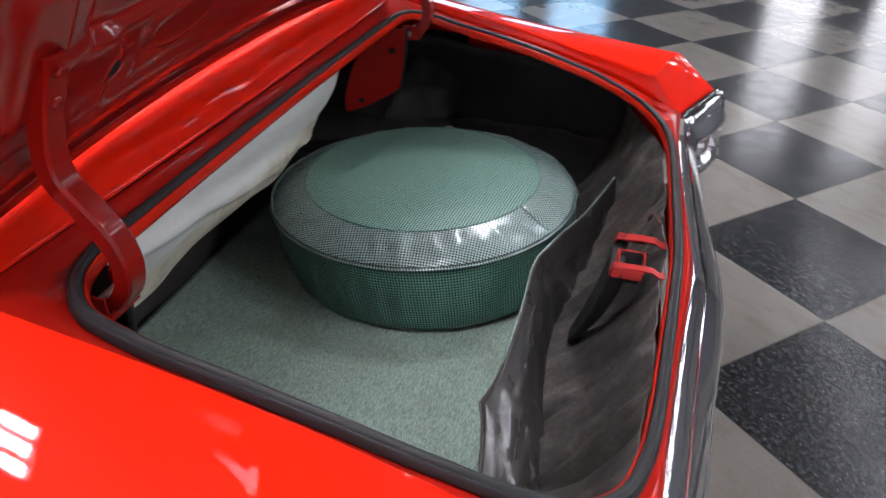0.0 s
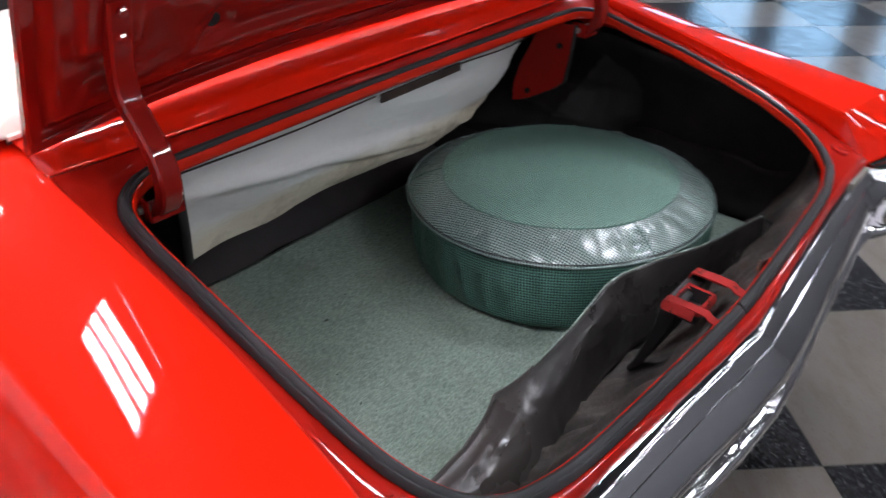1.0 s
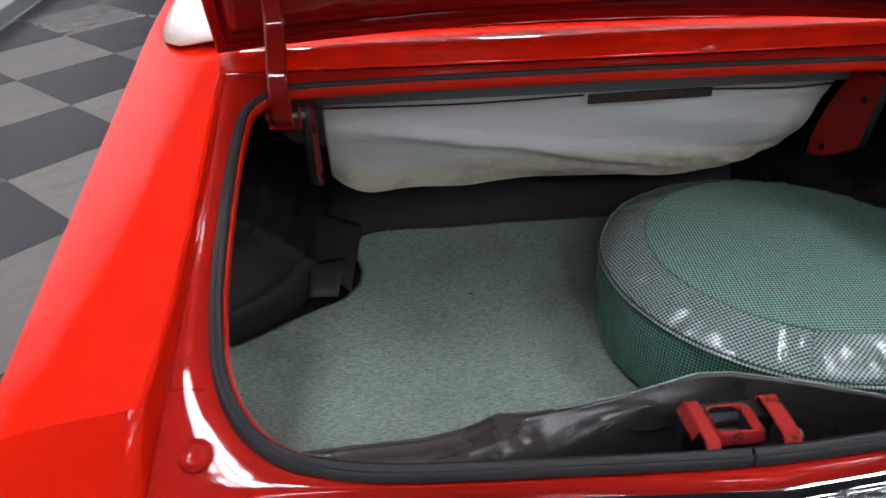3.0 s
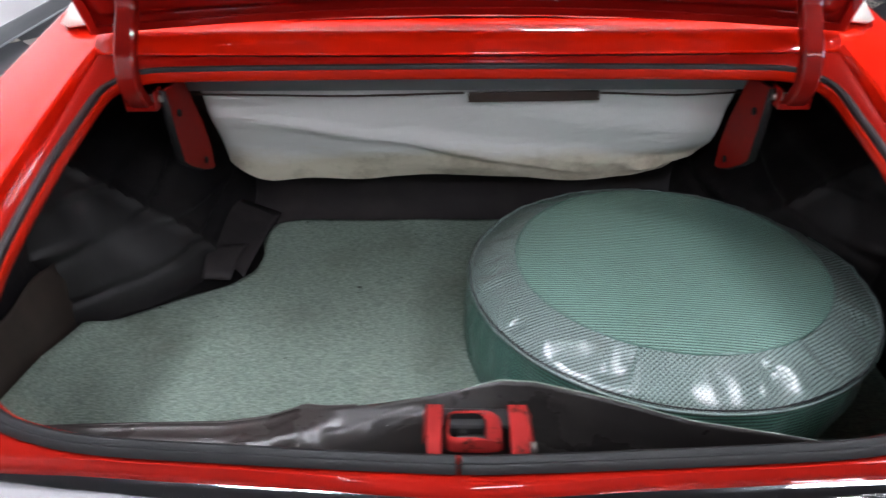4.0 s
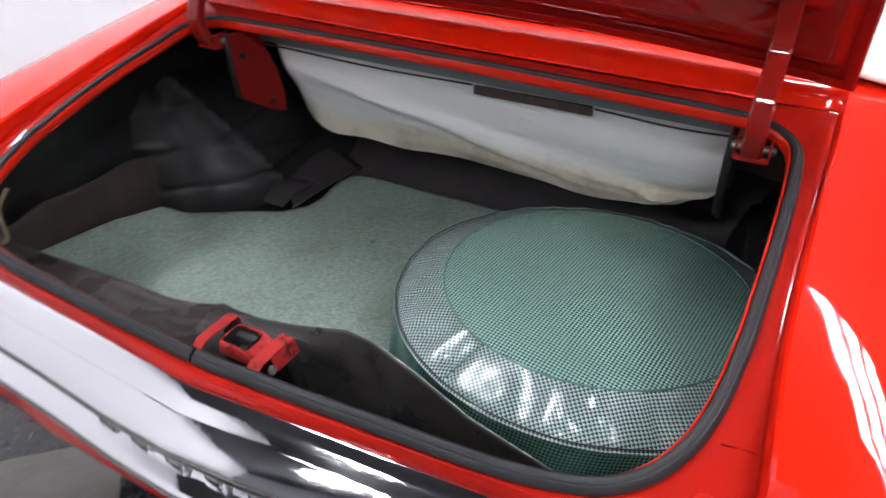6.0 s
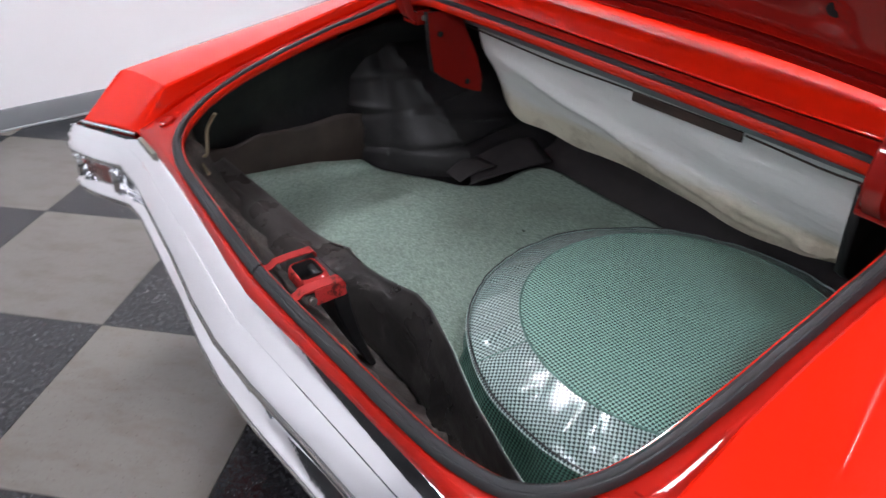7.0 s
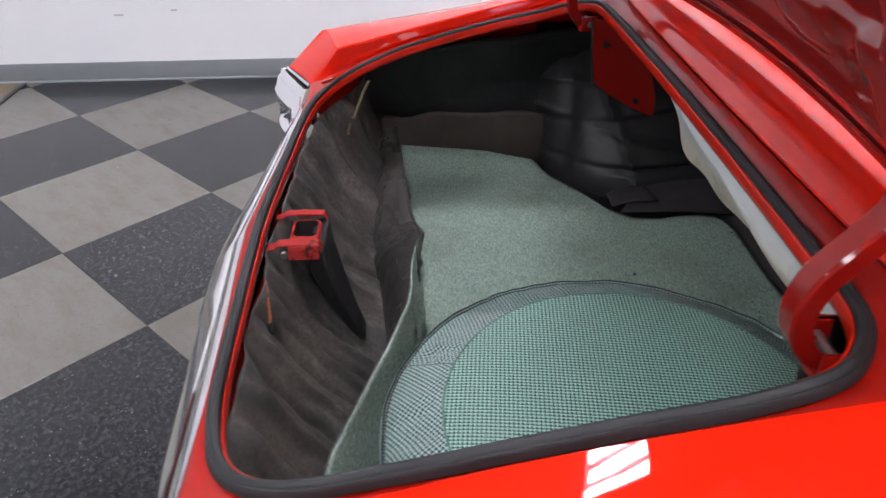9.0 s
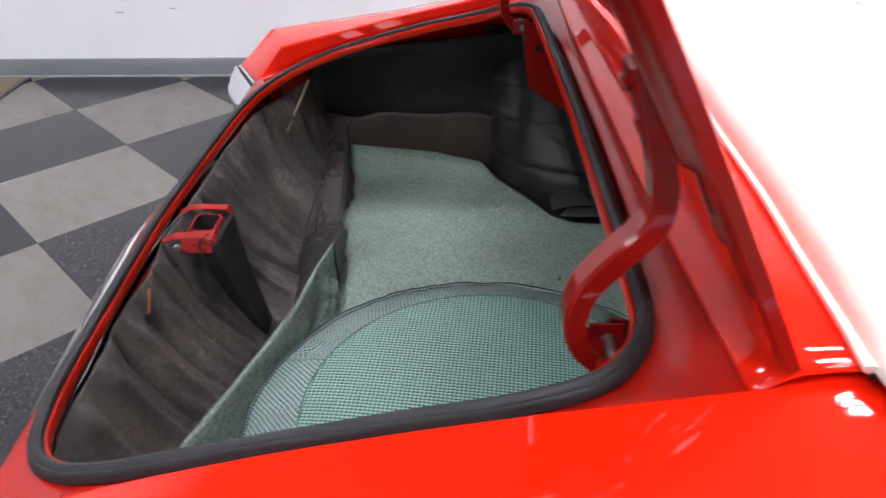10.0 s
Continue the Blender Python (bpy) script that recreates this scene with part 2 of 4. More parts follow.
def liner_material():
    """White vinyl whose lower third is yellowed canvas with a wavy border."""
    n = Nodes("white_well_liner")
    c = n.coords()
    z = n.add("ShaderNodeSeparateXYZ", Vector=c).outputs["Z"]
    edge = n.math("ADD", z, n.math("MULTIPLY", n.noise(n.coords("Object", (2.0, 2.0, 6.0)), 2.5, 5.0), 0.10))
    low = n.ramp(n.math("MULTIPLY", n.math("SUBTRACT", edge, 0.75), 10.0), [(0.25, 1.0), (0.6, 0.0)])
    soil = n.ramp(n.noise(c, 11.0, 6.0, 0.7), [(0.46, 0.0), (0.66, 0.75)])
    col = n.mix(low, (0.76, 0.75, 0.735), (0.68, 0.62, 0.50))
    col = n.mix(n.math("MULTIPLY", soil, low), col, (0.36, 0.30, 0.22))
    nrm = n.bump(n.noise(c, 600.0, 2.0), 0.15, 0.0006, n.bump(n.noise(n.coords("Object", (4.0, 8.0, 14.0)), 2.0, 4.0), 0.35, 0.012))
    return n.out(Base_Color=col, Roughness=0.6, Normal=nrm)


LINER = liner_material()
BOOT = cloth_material("white_boot_vinyl", (0.80, 0.75, 0.67), (0.74, 0.69, 0.60), 0.55)
SEAT = cloth_material("beige_seat_vinyl", (0.42, 0.37, 0.32), (0.34, 0.30, 0.26), 0.5)


def tile_material(name, base, fleck, low, high):
    n = Nodes(name)
    c = n.coords("Object")
    info = n.add("ShaderNodeObjectInfo")
    off = n.add("ShaderNodeVectorMath", Vector=c)
    off.operation = "ADD"
    comb = n.add("ShaderNodeCombineXYZ", X=n.math("MULTIPLY", info.outputs["Random"], 37.0), Y=n.math("MULTIPLY", info.outputs["Random"], 91.0))
    n.set(off.inputs[1], comb.outputs[0])
    p = off.outputs[0]
    cell = n.add("ShaderNodeTexVoronoi", Vector=p, Scale=105.0)
    chip = n.ramp(n.math("ADD", cell.outputs["Distance"], n.math("MULTIPLY", n.noise(p, 260.0, 2.0), 0.35)), [(0.30, 1.0), (0.40, 0.0)])
    pick = n.ramp(n.add("ShaderNodeSeparateColor", Color=cell.outputs["Color"]).outputs[0], [(low, 0.0), (high, 1.0)])
    speck = n.math("MULTIPLY", chip, pick)
    grain = n.noise(p, 60.0, 6.0, 0.75)
    cloud = n.noise(p, 6.0, 6.0, 0.65)
    tone = n.math("ADD", 0.88, n.math("MULTIPLY", info.outputs["Random"], 0.24))
    col = n.mix(n.math("MULTIPLY", cloud, 0.6), base, tuple(v * 0.78 for v in base))
    smear = n.noise(n.add("ShaderNodeMapping", Vector=p, Rotation=(0, 0, 0.6), Scale=(1.0, 2.6, 1.0)).outputs[0], 5.0, 7.0, 0.68)
    col = n.mix(n.ramp(smear, [(0.48, 0.0), (0.70, 0.55)]), col, tuple(v * k for v, k in zip(base, (0.68, 0.60, 0.52))))
    col = n.mix(n.ramp(grain, [(0.5, 0.0), (0.85, 0.3)]), col, fleck)
    col = n.mix(1.0, col, n.add("ShaderNodeCombineColor", Red=tone, Green=tone, Blue=tone).outputs[0], "MULTIPLY")
    col = n.mix(speck, col, fleck)
    rough = n.ramp(n.noise(p, 9.0, 5.0, 0.6), [(0.3, 0.15), (0.75, 0.28)])
    nrm = n.bump(n.noise(p, 30.0, 3.0), 0.012, 0.001)
    return n.out(Base_Color=col, Roughness=rough, Specular_IOR_Level=0.5, Normal=nrm)


TILE_DARK = tile_material("dark_speckled_tile", (0.0135, 0.0138, 0.016), (0.28, 0.28, 0.29), 0.66, 1.0)
TILE_LIGHT = tile_material("grey_speckled_tile", (0.150, 0.136, 0.121), (0.075, 0.063, 0.051), 0.50, 0.95)
TILE_TAN = tile_material("tan_speckled_tile", (0.19, 0.145, 0.095), (0.12, 0.09, 0.06), 0.60, 0.9)


def plain_material(name, base, rough, var=0.12, scale=4.0, metallic=0.0):
    n = Nodes(name)
    c = n.coords()
    col = n.mix(n.math("MULTIPLY", n.noise(c, scale, 6.0, 0.6), 1.0), base, tuple(v * (1 - 2 * var) for v in base))
    return n.out(Base_Color=col, Roughness=rough, Metallic=metallic, Normal=n.bump(n.noise(c, scale * 40, 4.0), 0.1, 0.001))


WALL_PAINT = plain_material("white_wall_paint", (0.74, 0.72, 0.73), 0.6, 0.04, 1.5)
WALL_GREY = plain_material("grey_wall_paint", (0.13, 0.13, 0.14), 0.6, 0.06, 1.5)
BASE_VINYL = plain_material("grey_baseboard_vinyl", (0.20, 0.205, 0.215), 0.45, 0.1, 3.0)
SCUFF = plain_material("rubbed_wall_paint", (0.52, 0.47, 0.49), 0.6, 0.2, 60.0)
CEILING_PAINT = plain_material("dark_ceiling_paint", (0.04, 0.04, 0.043), 0.8, 0.06, 1.0)
GROUT = plain_material("dark_floor_seam", (0.06, 0.058, 0.055), 0.7)
RUSTY = plain_material("brown_rusty_steel", (0.070, 0.050, 0.040), 0.65, 0.40, 14.0)
BROWN_BAR = plain_material("brown_fibre_board", (0.075, 0.045, 0.035), 0.7, 0.3, 30.0)
GREY_BOARD = plain_material("grey_backing_board", (0.28, 0.29, 0.30), 0.7, 0.1, 10.0)
STEEL = plain_material("bare_steel", (0.45, 0.43, 0.40), 0.35, 0.2, 20.0, 0.9)
COPPER = plain_material("orange_wire", (0.35, 0.10, 0.03), 0.5, 0.1, 40.0)
FILLER = plain_material("grey_tan_plastic", (0.17, 0.155, 0.13), 0.5, 0.15, 30.0)
WIRE_TAN = plain_material("old_tan_wire", (0.30, 0.24, 0.15), 0.6, 0.1, 40.0)
HOLE_BLACK = plain_material("dark_cavity", (0.006, 0.005, 0.005), 0.9, 0.1)


def lens_material():
    n = Nodes("dark_red_lens")
    c = n.coords()
    return n.out(Base_Color=n.mix(n.noise(c, 30.0), (0.10, 0.03, 0.03), (0.16, 0.06, 0.05)), Roughness=0.12, Coat_Weight=1.0)


LENS = lens_material()


def lamp_material(name, colour, strength):
    n = Nodes(name)
    return n.out(Base_Color=(0.8, 0.8, 0.8), Emission_Color=colour, Emission_Strength=strength)


PANEL_GLOW = lamp_material("lamp_diffuser", (0.95, 0.97, 1.06), PANEL_STRENGTH)

# ---------- the room ----------

ROOM_X, ROOM_Y, ROOM_H = (-2.945, 9.0), (-6.5, 9.5), 4.0


def wall(name, size, centre, label, material=WALL_PAINT):
    ob = part(name, box_bm(size, centre), material, None, label, smooth=False)
    return tagged(ob, label, "wall", kind="structure")


mid_y, len_y = sum(ROOM_Y) / 2, ROOM_Y[1] - ROOM_Y[0]
mid_x, len_x = sum(ROOM_X) / 2, ROOM_X[1] - ROOM_X[0]
wall("wall_west", (0.15, len_y + 0.3, ROOM_H), (ROOM_X[0] - 0.075, mid_y, ROOM_H / 2), "plain white painted showroom wall with faint scuffs")
wall("wall_east", (0.15, len_y + 0.3, ROOM_H), (ROOM_X[1] + 0.075, mid_y, ROOM_H / 2), "plain grey painted showroom wall", WALL_GREY)
wall("wall_south", (len_x, 0.15, ROOM_H), (mid_x, ROOM_Y[0] - 0.075, ROOM_H / 2), "plain grey painted showroom wall", WALL_GREY)
wall("wall_north", (len_x, 0.15, ROOM_H), (mid_x, ROOM_Y[1] + 0.075, ROOM_H / 2), "plain grey painted showroom wall", WALL_GREY)
ceiling = part("ceiling", box_bm((len_x + 0.3, len_y + 0.3, 0.1), (mid_x, mid_y, ROOM_H + 0.05)), CEILING_PAINT, None, smooth=False)
tagged(ceiling, "dark painted showroom ceiling with lamp panels", "ceiling", kind="structure")
skirt = part("baseboard", box_bm((0.012, len_y, 0.105), (ROOM_X[0] + 0.006, mid_y, 0.0525), 0.004), BASE_VINYL, None)
tagged(skirt, "grey vinyl baseboard along the white wall", "baseboard", kind="structure")
foot = part("baseboard_foot", box_bm((0.014, len_y, 0.010), (ROOM_X[0] + 0.0195, mid_y, 0.005), 0.003), GREY_BOARD, None)
tagged(foot, "light grey foot strip of the baseboard", "baseboard", kind="structure")
for k, (y, z, l) in enumerate([(-1.35, 0.36, 0.05), (-1.05, 0.38, 0.035)]):
    bm = box_bm((0.003, l, 0.008), (ROOM_X[0] + 0.0012, y, z), 0.001)
    tagged(part("wall_scuff", bm, SCUFF, None), "small grey scuff mark on white wall", "scuff mark", kind="structure")

# ---------- windows far off on the east side ----------


def far_window(name, y, z0, z1, width, glow, label):
    frame_ob = part(name, box_bm((0.04, width + 0.12, 0.06), (ROOM_X[1] - 0.02, y, z0 - 0.03), 0.004), WALL_GREY, None)
    tagged(frame_ob, label, "window", kind="structure")
    part("window_frame", box_bm((0.04, width + 0.12, 0.06), (ROOM_X[1] - 0.02, y, z1 + 0.03), 0.004), WALL_GREY, frame_ob)
    for sy in (-1, 1):
        part("window_frame", box_bm((0.04, 0.06, z1 - z0), (ROOM_X[1] - 0.02, y + sy * (width / 2 + 0.03), (z0 + z1) / 2), 0.004), WALL_GREY, frame_ob)
    part("pane", box_bm((0.006, width, z1 - z0), (ROOM_X[1] - 0.012, y, (z0 + z1) / 2)), glow, frame_ob, "bright daylit pane", smooth=False)


SKY_GLOW = lamp_material("blue_daylight", (0.30, 0.62, 1.0), 4.5)
DAY_GLOW = lamp_material("white_daylight", (0.92, 0.92, 1.0), 3.0)
for k, y in enumerate((1.1, 2.3, 3.45)):
    far_window(f"window_{k + 1}", y, 0.9, 2.0, 0.75, SKY_GLOW, "bright bluish window on the far wall")
for k, y in enumerate((-1.55, -2.75)):
    far_window(f"window_{k + 4}", y, 0.4, 2.9, 0.6, DAY_GLOW, "tall bright window on the far wall")

# ---------- ceiling lamps ----------


def ceiling_lamp(at, length):
    lamp = empty("ceiling_lamp", "square white three-tube fluorescent ceiling lamp, lit", "ceiling lamp", "showroom ceiling lamps", at)
    part("housing", box_bm((0.62, length + 0.06, 0.03), (0, 0, -0.015), 0.006), WALL_PAINT, lamp, "white steel housing")
    for dx in (-0.2, 0.0, 0.2):
        part("tube", box_bm((0.13, length, 0.03), (dx, 0, -0.046), 0.012), PANEL_GLOW, lamp, "glowing white tube")
    return lamp


first_lamp = None
for lx, ly in LAMPS:
    if first_lamp is None:
        first_lamp = ceiling_lamp((lx, ly, ROOM_H), LAMP_LENGTH)
    else:
        copy_thing(first_lamp, pose(lx, ly, ROOM_H))

def spot_lamp(at):
    lamp = empty("spot_lamp", "small square white ceiling lamp, lit", "ceiling lamp", "far showroom small lamps", at)
    part("trim_frame", box_bm((0.27, 0.27, 0.02), (0, 0, -0.010), 0.005), WALL_PAINT, lamp, "white trim frame")
    part("diffuser", box_bm((0.22, 0.22, 0.016), (0, 0, -0.026), 0.005), SPOT_GLOW, lamp, "glowing white diffuser")
    return lamp


SPOT_GLOW = lamp_material("small_lamp_diffuser", (0.95, 0.97, 1.06), 24.0)
first_spot = None
for i in range(6):
    for j in range(5):
        at = (3.3 + 1.0 * i, -6.0 + 0.85 * j, ROOM_H)
        if first_spot is None:
            first_spot = spot_lamp(at)
        else:
            copy_thing(first_spot, pose(*at))
copy_thing(first_spot, pose(1.9, 2.0, ROOM_H))
copy_thing(first_spot, pose(2.35, 2.0, ROOM_H))

# ---------- the car ----------

car = empty("car", "red convertible with open trunk and chrome bumper on checkered tiles", "car")

# plan of the trunk opening: seal line and the outer edge of its gutter, front centre to rear centre
SEAL_HALF = [(0, 0.692), (0.28, 0.690), (0.50, 0.686), (0.565, 0.680), (0.605, 0.660), (0.630, 0.625), (0.638, 0.56), (0.640, 0.45), (0.639, 0.33),
             (0.635, 0.22), (0.622, 0.13), (0.592, 0.068), (0.55, 0.032), (0.50, 0.014), (0.42, 0.001), (0.25, -0.009), (0.10, -0.016), (0, -0.019)]
EDGE_HALF = [(0, 0.726), (0.28, 0.727), (0.50, 0.730), (0.58, 0.732), (0.672, 0.736), (0.672, 0.64), (0.671, 0.56), (0.670, 0.45), (0.670, 0.33),
             (0.673, 0.22), (0.680, 0.13), (0.688, 0.06), (0.694, -0.012), (0.56, -0.010), (0.43, -0.014), (0.25, -0.026), (0.10, -0.039), (0, -0.045)]
DECK_Z = [(-0.02, 0.781), (0.0, 0.786), (0.03, 0.797), (0.07, 0.814), (0.13, 0.839), (0.22, 0.871), (0.33, 0.902), (0.45, 0.931), (0.55, 0.950), (0.65, 0.976), (0.70, 0.990)]
EDGE_Z = [(-0.05, 0.765), (-0.012, 0.772), (0.06, 0.803), (0.13, 0.837), (0.22, 0.871), (0.33, 0.903), (0.45, 0.932), (0.55, 0.953), (0.65, 0.979), (0.74, 1.0)]


def full_loop(half, per, straight):
    pts = [Vector((x, y, 0)) for x, y in half]
    whole = pts + [Vector((-p.x, p.y, 0)) for p in reversed(pts[1:-1])]
    if not straight:
        return smooth_curve(whole, per, True)
    out = []
    for i, p in enumerate(whole):
        q = whole[(i + 1) % len(whole)]
        out += [p.lerp(q, k / per) for k in range(per)]
    return out


PER = 6
seal_loop = full_loop(SEAL_HALF, PER, False)
edge_loop = full_loop(EDGE_HALF, PER, True)
N = len(seal_loop)
for p in seal_loop:
    p.z = lerp_table(DECK_Z, p.y)
for p in edge_loop:
    p.z = lerp_table(EDGE_Z, p.y)


def loop_out(i):
    d = seal_loop[(i + 1) % N] - seal_loop[i - 1]
    return Vector((-d.y, d.x, 0)).normalized() * (1 if seal_loop[i].dot(Vector((-d.y, d.x, 0))) > -9 else -1)


OUT = [loop_out(i) for i in range(N)]
# the loop runs clockwise seen from above, so the left-hand normal points outward
def ring(offset, dz):
    return [p + o * offset + Vector((0, 0, dz)) for p, o in zip(seal_loop, OUT)]


lip = [ring(-0.0140, -0.016), ring(-0.0145, -0.010), ring(-0.0140, -0.002), ring(-0.0125, 0.0015), ring(-0.0108, 0.0015), ring(-0.0096, -0.001), ring(-0.0092, -0.010)]
sheet("opening_lip", lip, RED_LIP, car, "bright red rolled steel lip", 0.0012, close_v=True)

gutter = [ring(-0.0092, -0.010), ring(0.0100, -0.009)]
for f, rise in ((0.35, 0.003), (0.6, 0.004), (0.85, 0.002), (1.0, 0.0)):
    base = ring(0.0100, -0.009)
    gutter.append([b.lerp(e, f) + Vector((0, 0, rise)) for b, e in zip(base, edge_loop)])
for dy, dz in ((-0.002, -0.003), (-0.003, -0.022)):
    gutter.append([e + (Vector((0, dy, dz)) if e.y < 0.0 and abs(e.x) < 0.693 else Vector((0, 0, dz * 0.2))) for e in edge_loop])
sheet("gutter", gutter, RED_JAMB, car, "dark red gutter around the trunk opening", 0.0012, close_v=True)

# weatherstrip: bulb with an outer skirt, butted at the latch
section = [(-0.0088, -0.007), (-0.0094, 0.003), (-0.0076, 0.0076), (-0.0032, 0.0094), (0.0008, 0.0076), (0.0025, 0.0050), (0.005, 0.0054), (0.0075, 0.0030), (0.0092, -0.006)]
seal_rows = [[p + o * a + Vector((0, 0, b)) for a, b in section] for p, o in zip(seal_loop, OUT)]
cut = min(range(N), key=lambda i: (seal_loop[i] - Vector((-0.009, -0.019, 0.781))).length)
order = [seal_rows[(cut + 1 + k) % N] for k in range(N - 1)]
gap = [a.lerp(b, 0.72) for a, b in zip(seal_rows[(cut - 1) % N], seal_rows[cut])]
order[-1] = gap
order.insert(0, [a.lerp(b, 0.02) for a, b in zip(seal_rows[cut], seal_rows[(cut + 1) % N])])
sheet("weatherstrip", order, SEAL_RUBBER, car, "black rubber weatherstrip, butted behind the latch", 0.0, close_v=True)

# ---------- outer panels ----------

CREASE_Z = lambda y: 0.8585 + 0.143 * y
CREASE_X = lambda y: 0.851 + 0.012 * y
TOP_IN_Z = [(0.0, 0.842), (0.06, 0.858), (0.13, 0.876), (0.22, 0.902), (0.33, 0.931), (0.45, 0.957), (0.55, 0.976), (0.65, 0.995), (0.70, 1.0035), (0.745, 1.0105), (0.80, 1.0180), (0.85, 1.0240), (0.92, 1.0310), (1.0, 1.037), (1.2, 1.046), (1.9, 1.055)]
CAR_FRONT = 1.95
TOP_SLOPE = np.polyfit([y for y, _ in TOP_IN_Z[:13]], [z for _, z in TOP_IN_Z[:13]], 3)


def top_in_z(y):
    """Height of the fender's inner top edge: one even curve over the trunk, then the table."""
    blend = min(1.0, max(0.0, (y - 0.85) / 0.12))
    return float(np.polyval(TOP_SLOPE, min(y, 1.0))) * (1 - blend) + lerp_table(TOP_IN_Z, y) * blend


def fender_row(sign, y, xe, ze):
    """One cross section of a fender, from the gutter over the crease and down the body side."""
    zt = top_in_z(y)
    xc, zc = CREASE_X(y), CREASE_Z(y) if y < 1.1 else CREASE_Z(1.1) + 0.02 * (y - 1.1)
    if ze is None:
        row = [(xe - 0.006, y, zt + 0.001), (xe - 0.002, y, zt + 0.001), (xe + 0.003, y, zt), (xe + 0.008, y, zt)]
    else:
        row = [(xe, y, ze), (xe + 0.002, y, ze + 0.3 * (zt - ze)), (xe + 0.004, y, zt - 0.004), (xe + 0.008, y, zt)]
    for f in (0.15, 0.35, 0.55, 0.75, 0.9):
        x = xe + 0.008 + (xc - xe - 0.008) * f
        row.append((x, y, zt + (zc - zt) * f + 0.0065 * math.sin(math.pi * f)))
    row += [(xc - 0.0012, y, zc + 0.0004), (xc + 0.0008, y, zc - 0.0012)]
    for dx, dz in ((0.012, -0.025), (0.030, -0.065), (0.050, -0.115), (0.066, -0.17)):
        row.append((xc + dx, y, zc + dz))
    sill = 0.565 - 0.75 * max(0.0, y)
    row += [(xc + 0.075, y, max(0.60, sill + 0.03)), (xc + 0.070, y, max(0.48, sill + 0.02)), (xc + 0.055, y, max(0.36, sill + 0.01)), (xc + 0.03, y, max(0.27, sill))]
    return [Vector((sign * x, yy, z)) for x, yy, z in row]


def fender(sign, name):
    """Top of the rear fender, its inner wall beside the gutter, and the sloping end above the tail lamp."""
    ys = [0.085, 0.105, 0.13, 0.18, 0.22, 0.28, 0.33, 0.39, 0.45, 0.5, 0.55, 0.6, 0.65, 0.70, 0.7435]
    in_x = [(y, x) for x, y in sorted(((x, y) for x, y in EDGE_HALF[4:13]), key=lambda q: q[1])]
    rows = [fender_row(sign, y, lerp_table(in_x, min(y, 0.736)), lerp_table(EDGE_Z, y)) for y in ys]
    if sign > 0:
        # this side stands a little higher towards its end
        for row, y in zip(rows, ys):
            for p in row:
                p.z += 0.012 * max(0.0, 1 - y / 0.4) * min(1.0, max(0.0, (p.x - 0.70) / 0.15)) * (p.z > 0.78)
    # the end slopes down and back to the chrome of the tail lamp
    lift = 0.024 if sign > 0 else 0.0
    ends = [(0.694, -0.010, 0.750), (0.698, -0.011, 0.754), (0.703, -0.013, 0.758), (0.708, -0.015, 0.762)]
    for f in (0.15, 0.35, 0.55, 0.75, 0.9):
        ends.append((0.71 + 0.152 * f, -0.017 - 0.076 * f, 0.763 + (lift - 0.006) * f + 0.003 * math.sin(math.pi * f)))
    ends += [(0.864, -0.094, 0.757 + lift), (0.869, -0.094, 0.752 + lift)]
    ends += [(0.878, -0.088, 0.735 + lift), (0.890, -0.075, 0.70), (0.896, -0.06, 0.66), (0.899, -0.05, 0.63), (0.90, -0.03, 0.60), (0.898, -0.01, 0.59), (0.885, 0.0, 0.58), (0.86, 0.01, 0.57)]
    end_row = [Vector((sign * x, y, z)) for x, y, z in ends]
    # the bend runs slantwise: further forward beside the gutter than at the crease
    first = []
    for k, p in enumerate(fender_row(sign, 0.03, 0.690, lerp_table(EDGE_Z, 0.05))):
        y = lerp_table([(3, 0.062), (10, 0.008), (14, -0.01), (18, 0.0)], k)
        model = fender_row(sign, y, lerp_table(in_x, y), lerp_table(EDGE_Z, y))[k]
        rise = lift * 0.5 * min(1.0, max(0.0, (abs(model.x) - 0.70) / 0.15)) if model.z > 0.8 else 0.0
        first.append(model + Vector((0, 0, rise)))
    blend = []
    for f in (0.0, 0.04, 0.12, 0.35, 0.65, 0.90):
        blend.append([e.lerp(r, f) + Vector((0, 0, 0.010 * f * (1 - f) * (3 < k < 11))) for k, (e, r) in enumerate(zip(end_row, first))])
    knee = first
    # on towards the doors, where the inner wall has run out
    for y in (0.76, 0.80, 0.85, 0.92, 1.0, 1.2, 1.45, 1.7, CAR_FRONT):
        rows.append(fender_row(sign, y, 0.672, None))
    sheet(name, blend + [knee] + rows, RED, car, "glossy red rear fender with a sharp top crease", 0.0015, sharp=28)


fender(-1, "rear_fender")
fender(1, "rear_fender")

# panel between trunk and top: wall above the gutter, then a gentle top
tulip = []
for k in range(41):
    x = -0.68 + 1.36 * k / 40
    a = abs(x)
    ye = lerp_table([(0, 0.726), (0.28, 0.727), (0.5, 0.730), (0.58, 0.732), (0.672, 0.736), (0.68, 0.737)], a)
    crown = 0.002 * (1 - (a / 0.68) ** 2)
    prof = ((0.0, 1.0), (0.004, 1.004), (0.010, 1.0105 + crown * 0.3), (0.018, 1.018 + crown * 0.6), (0.027, 1.0235 + crown * 0.9), (0.036, 1.0265 + crown), (0.050, 1.0285 + crown), (0.08, 1.0305 + crown), (0.13, 1.034 + crown), (0.2, 1.040 + crown))
    tulip.append([Vector((x, ye + dy, z)) for dy, z in prof] + [Vector((x, 1.0, 1.045 + crown))])
sheet("tulip_panel", tulip, RED, car, "glossy red panel in front of the trunk opening", 0.0015, sharp=50)

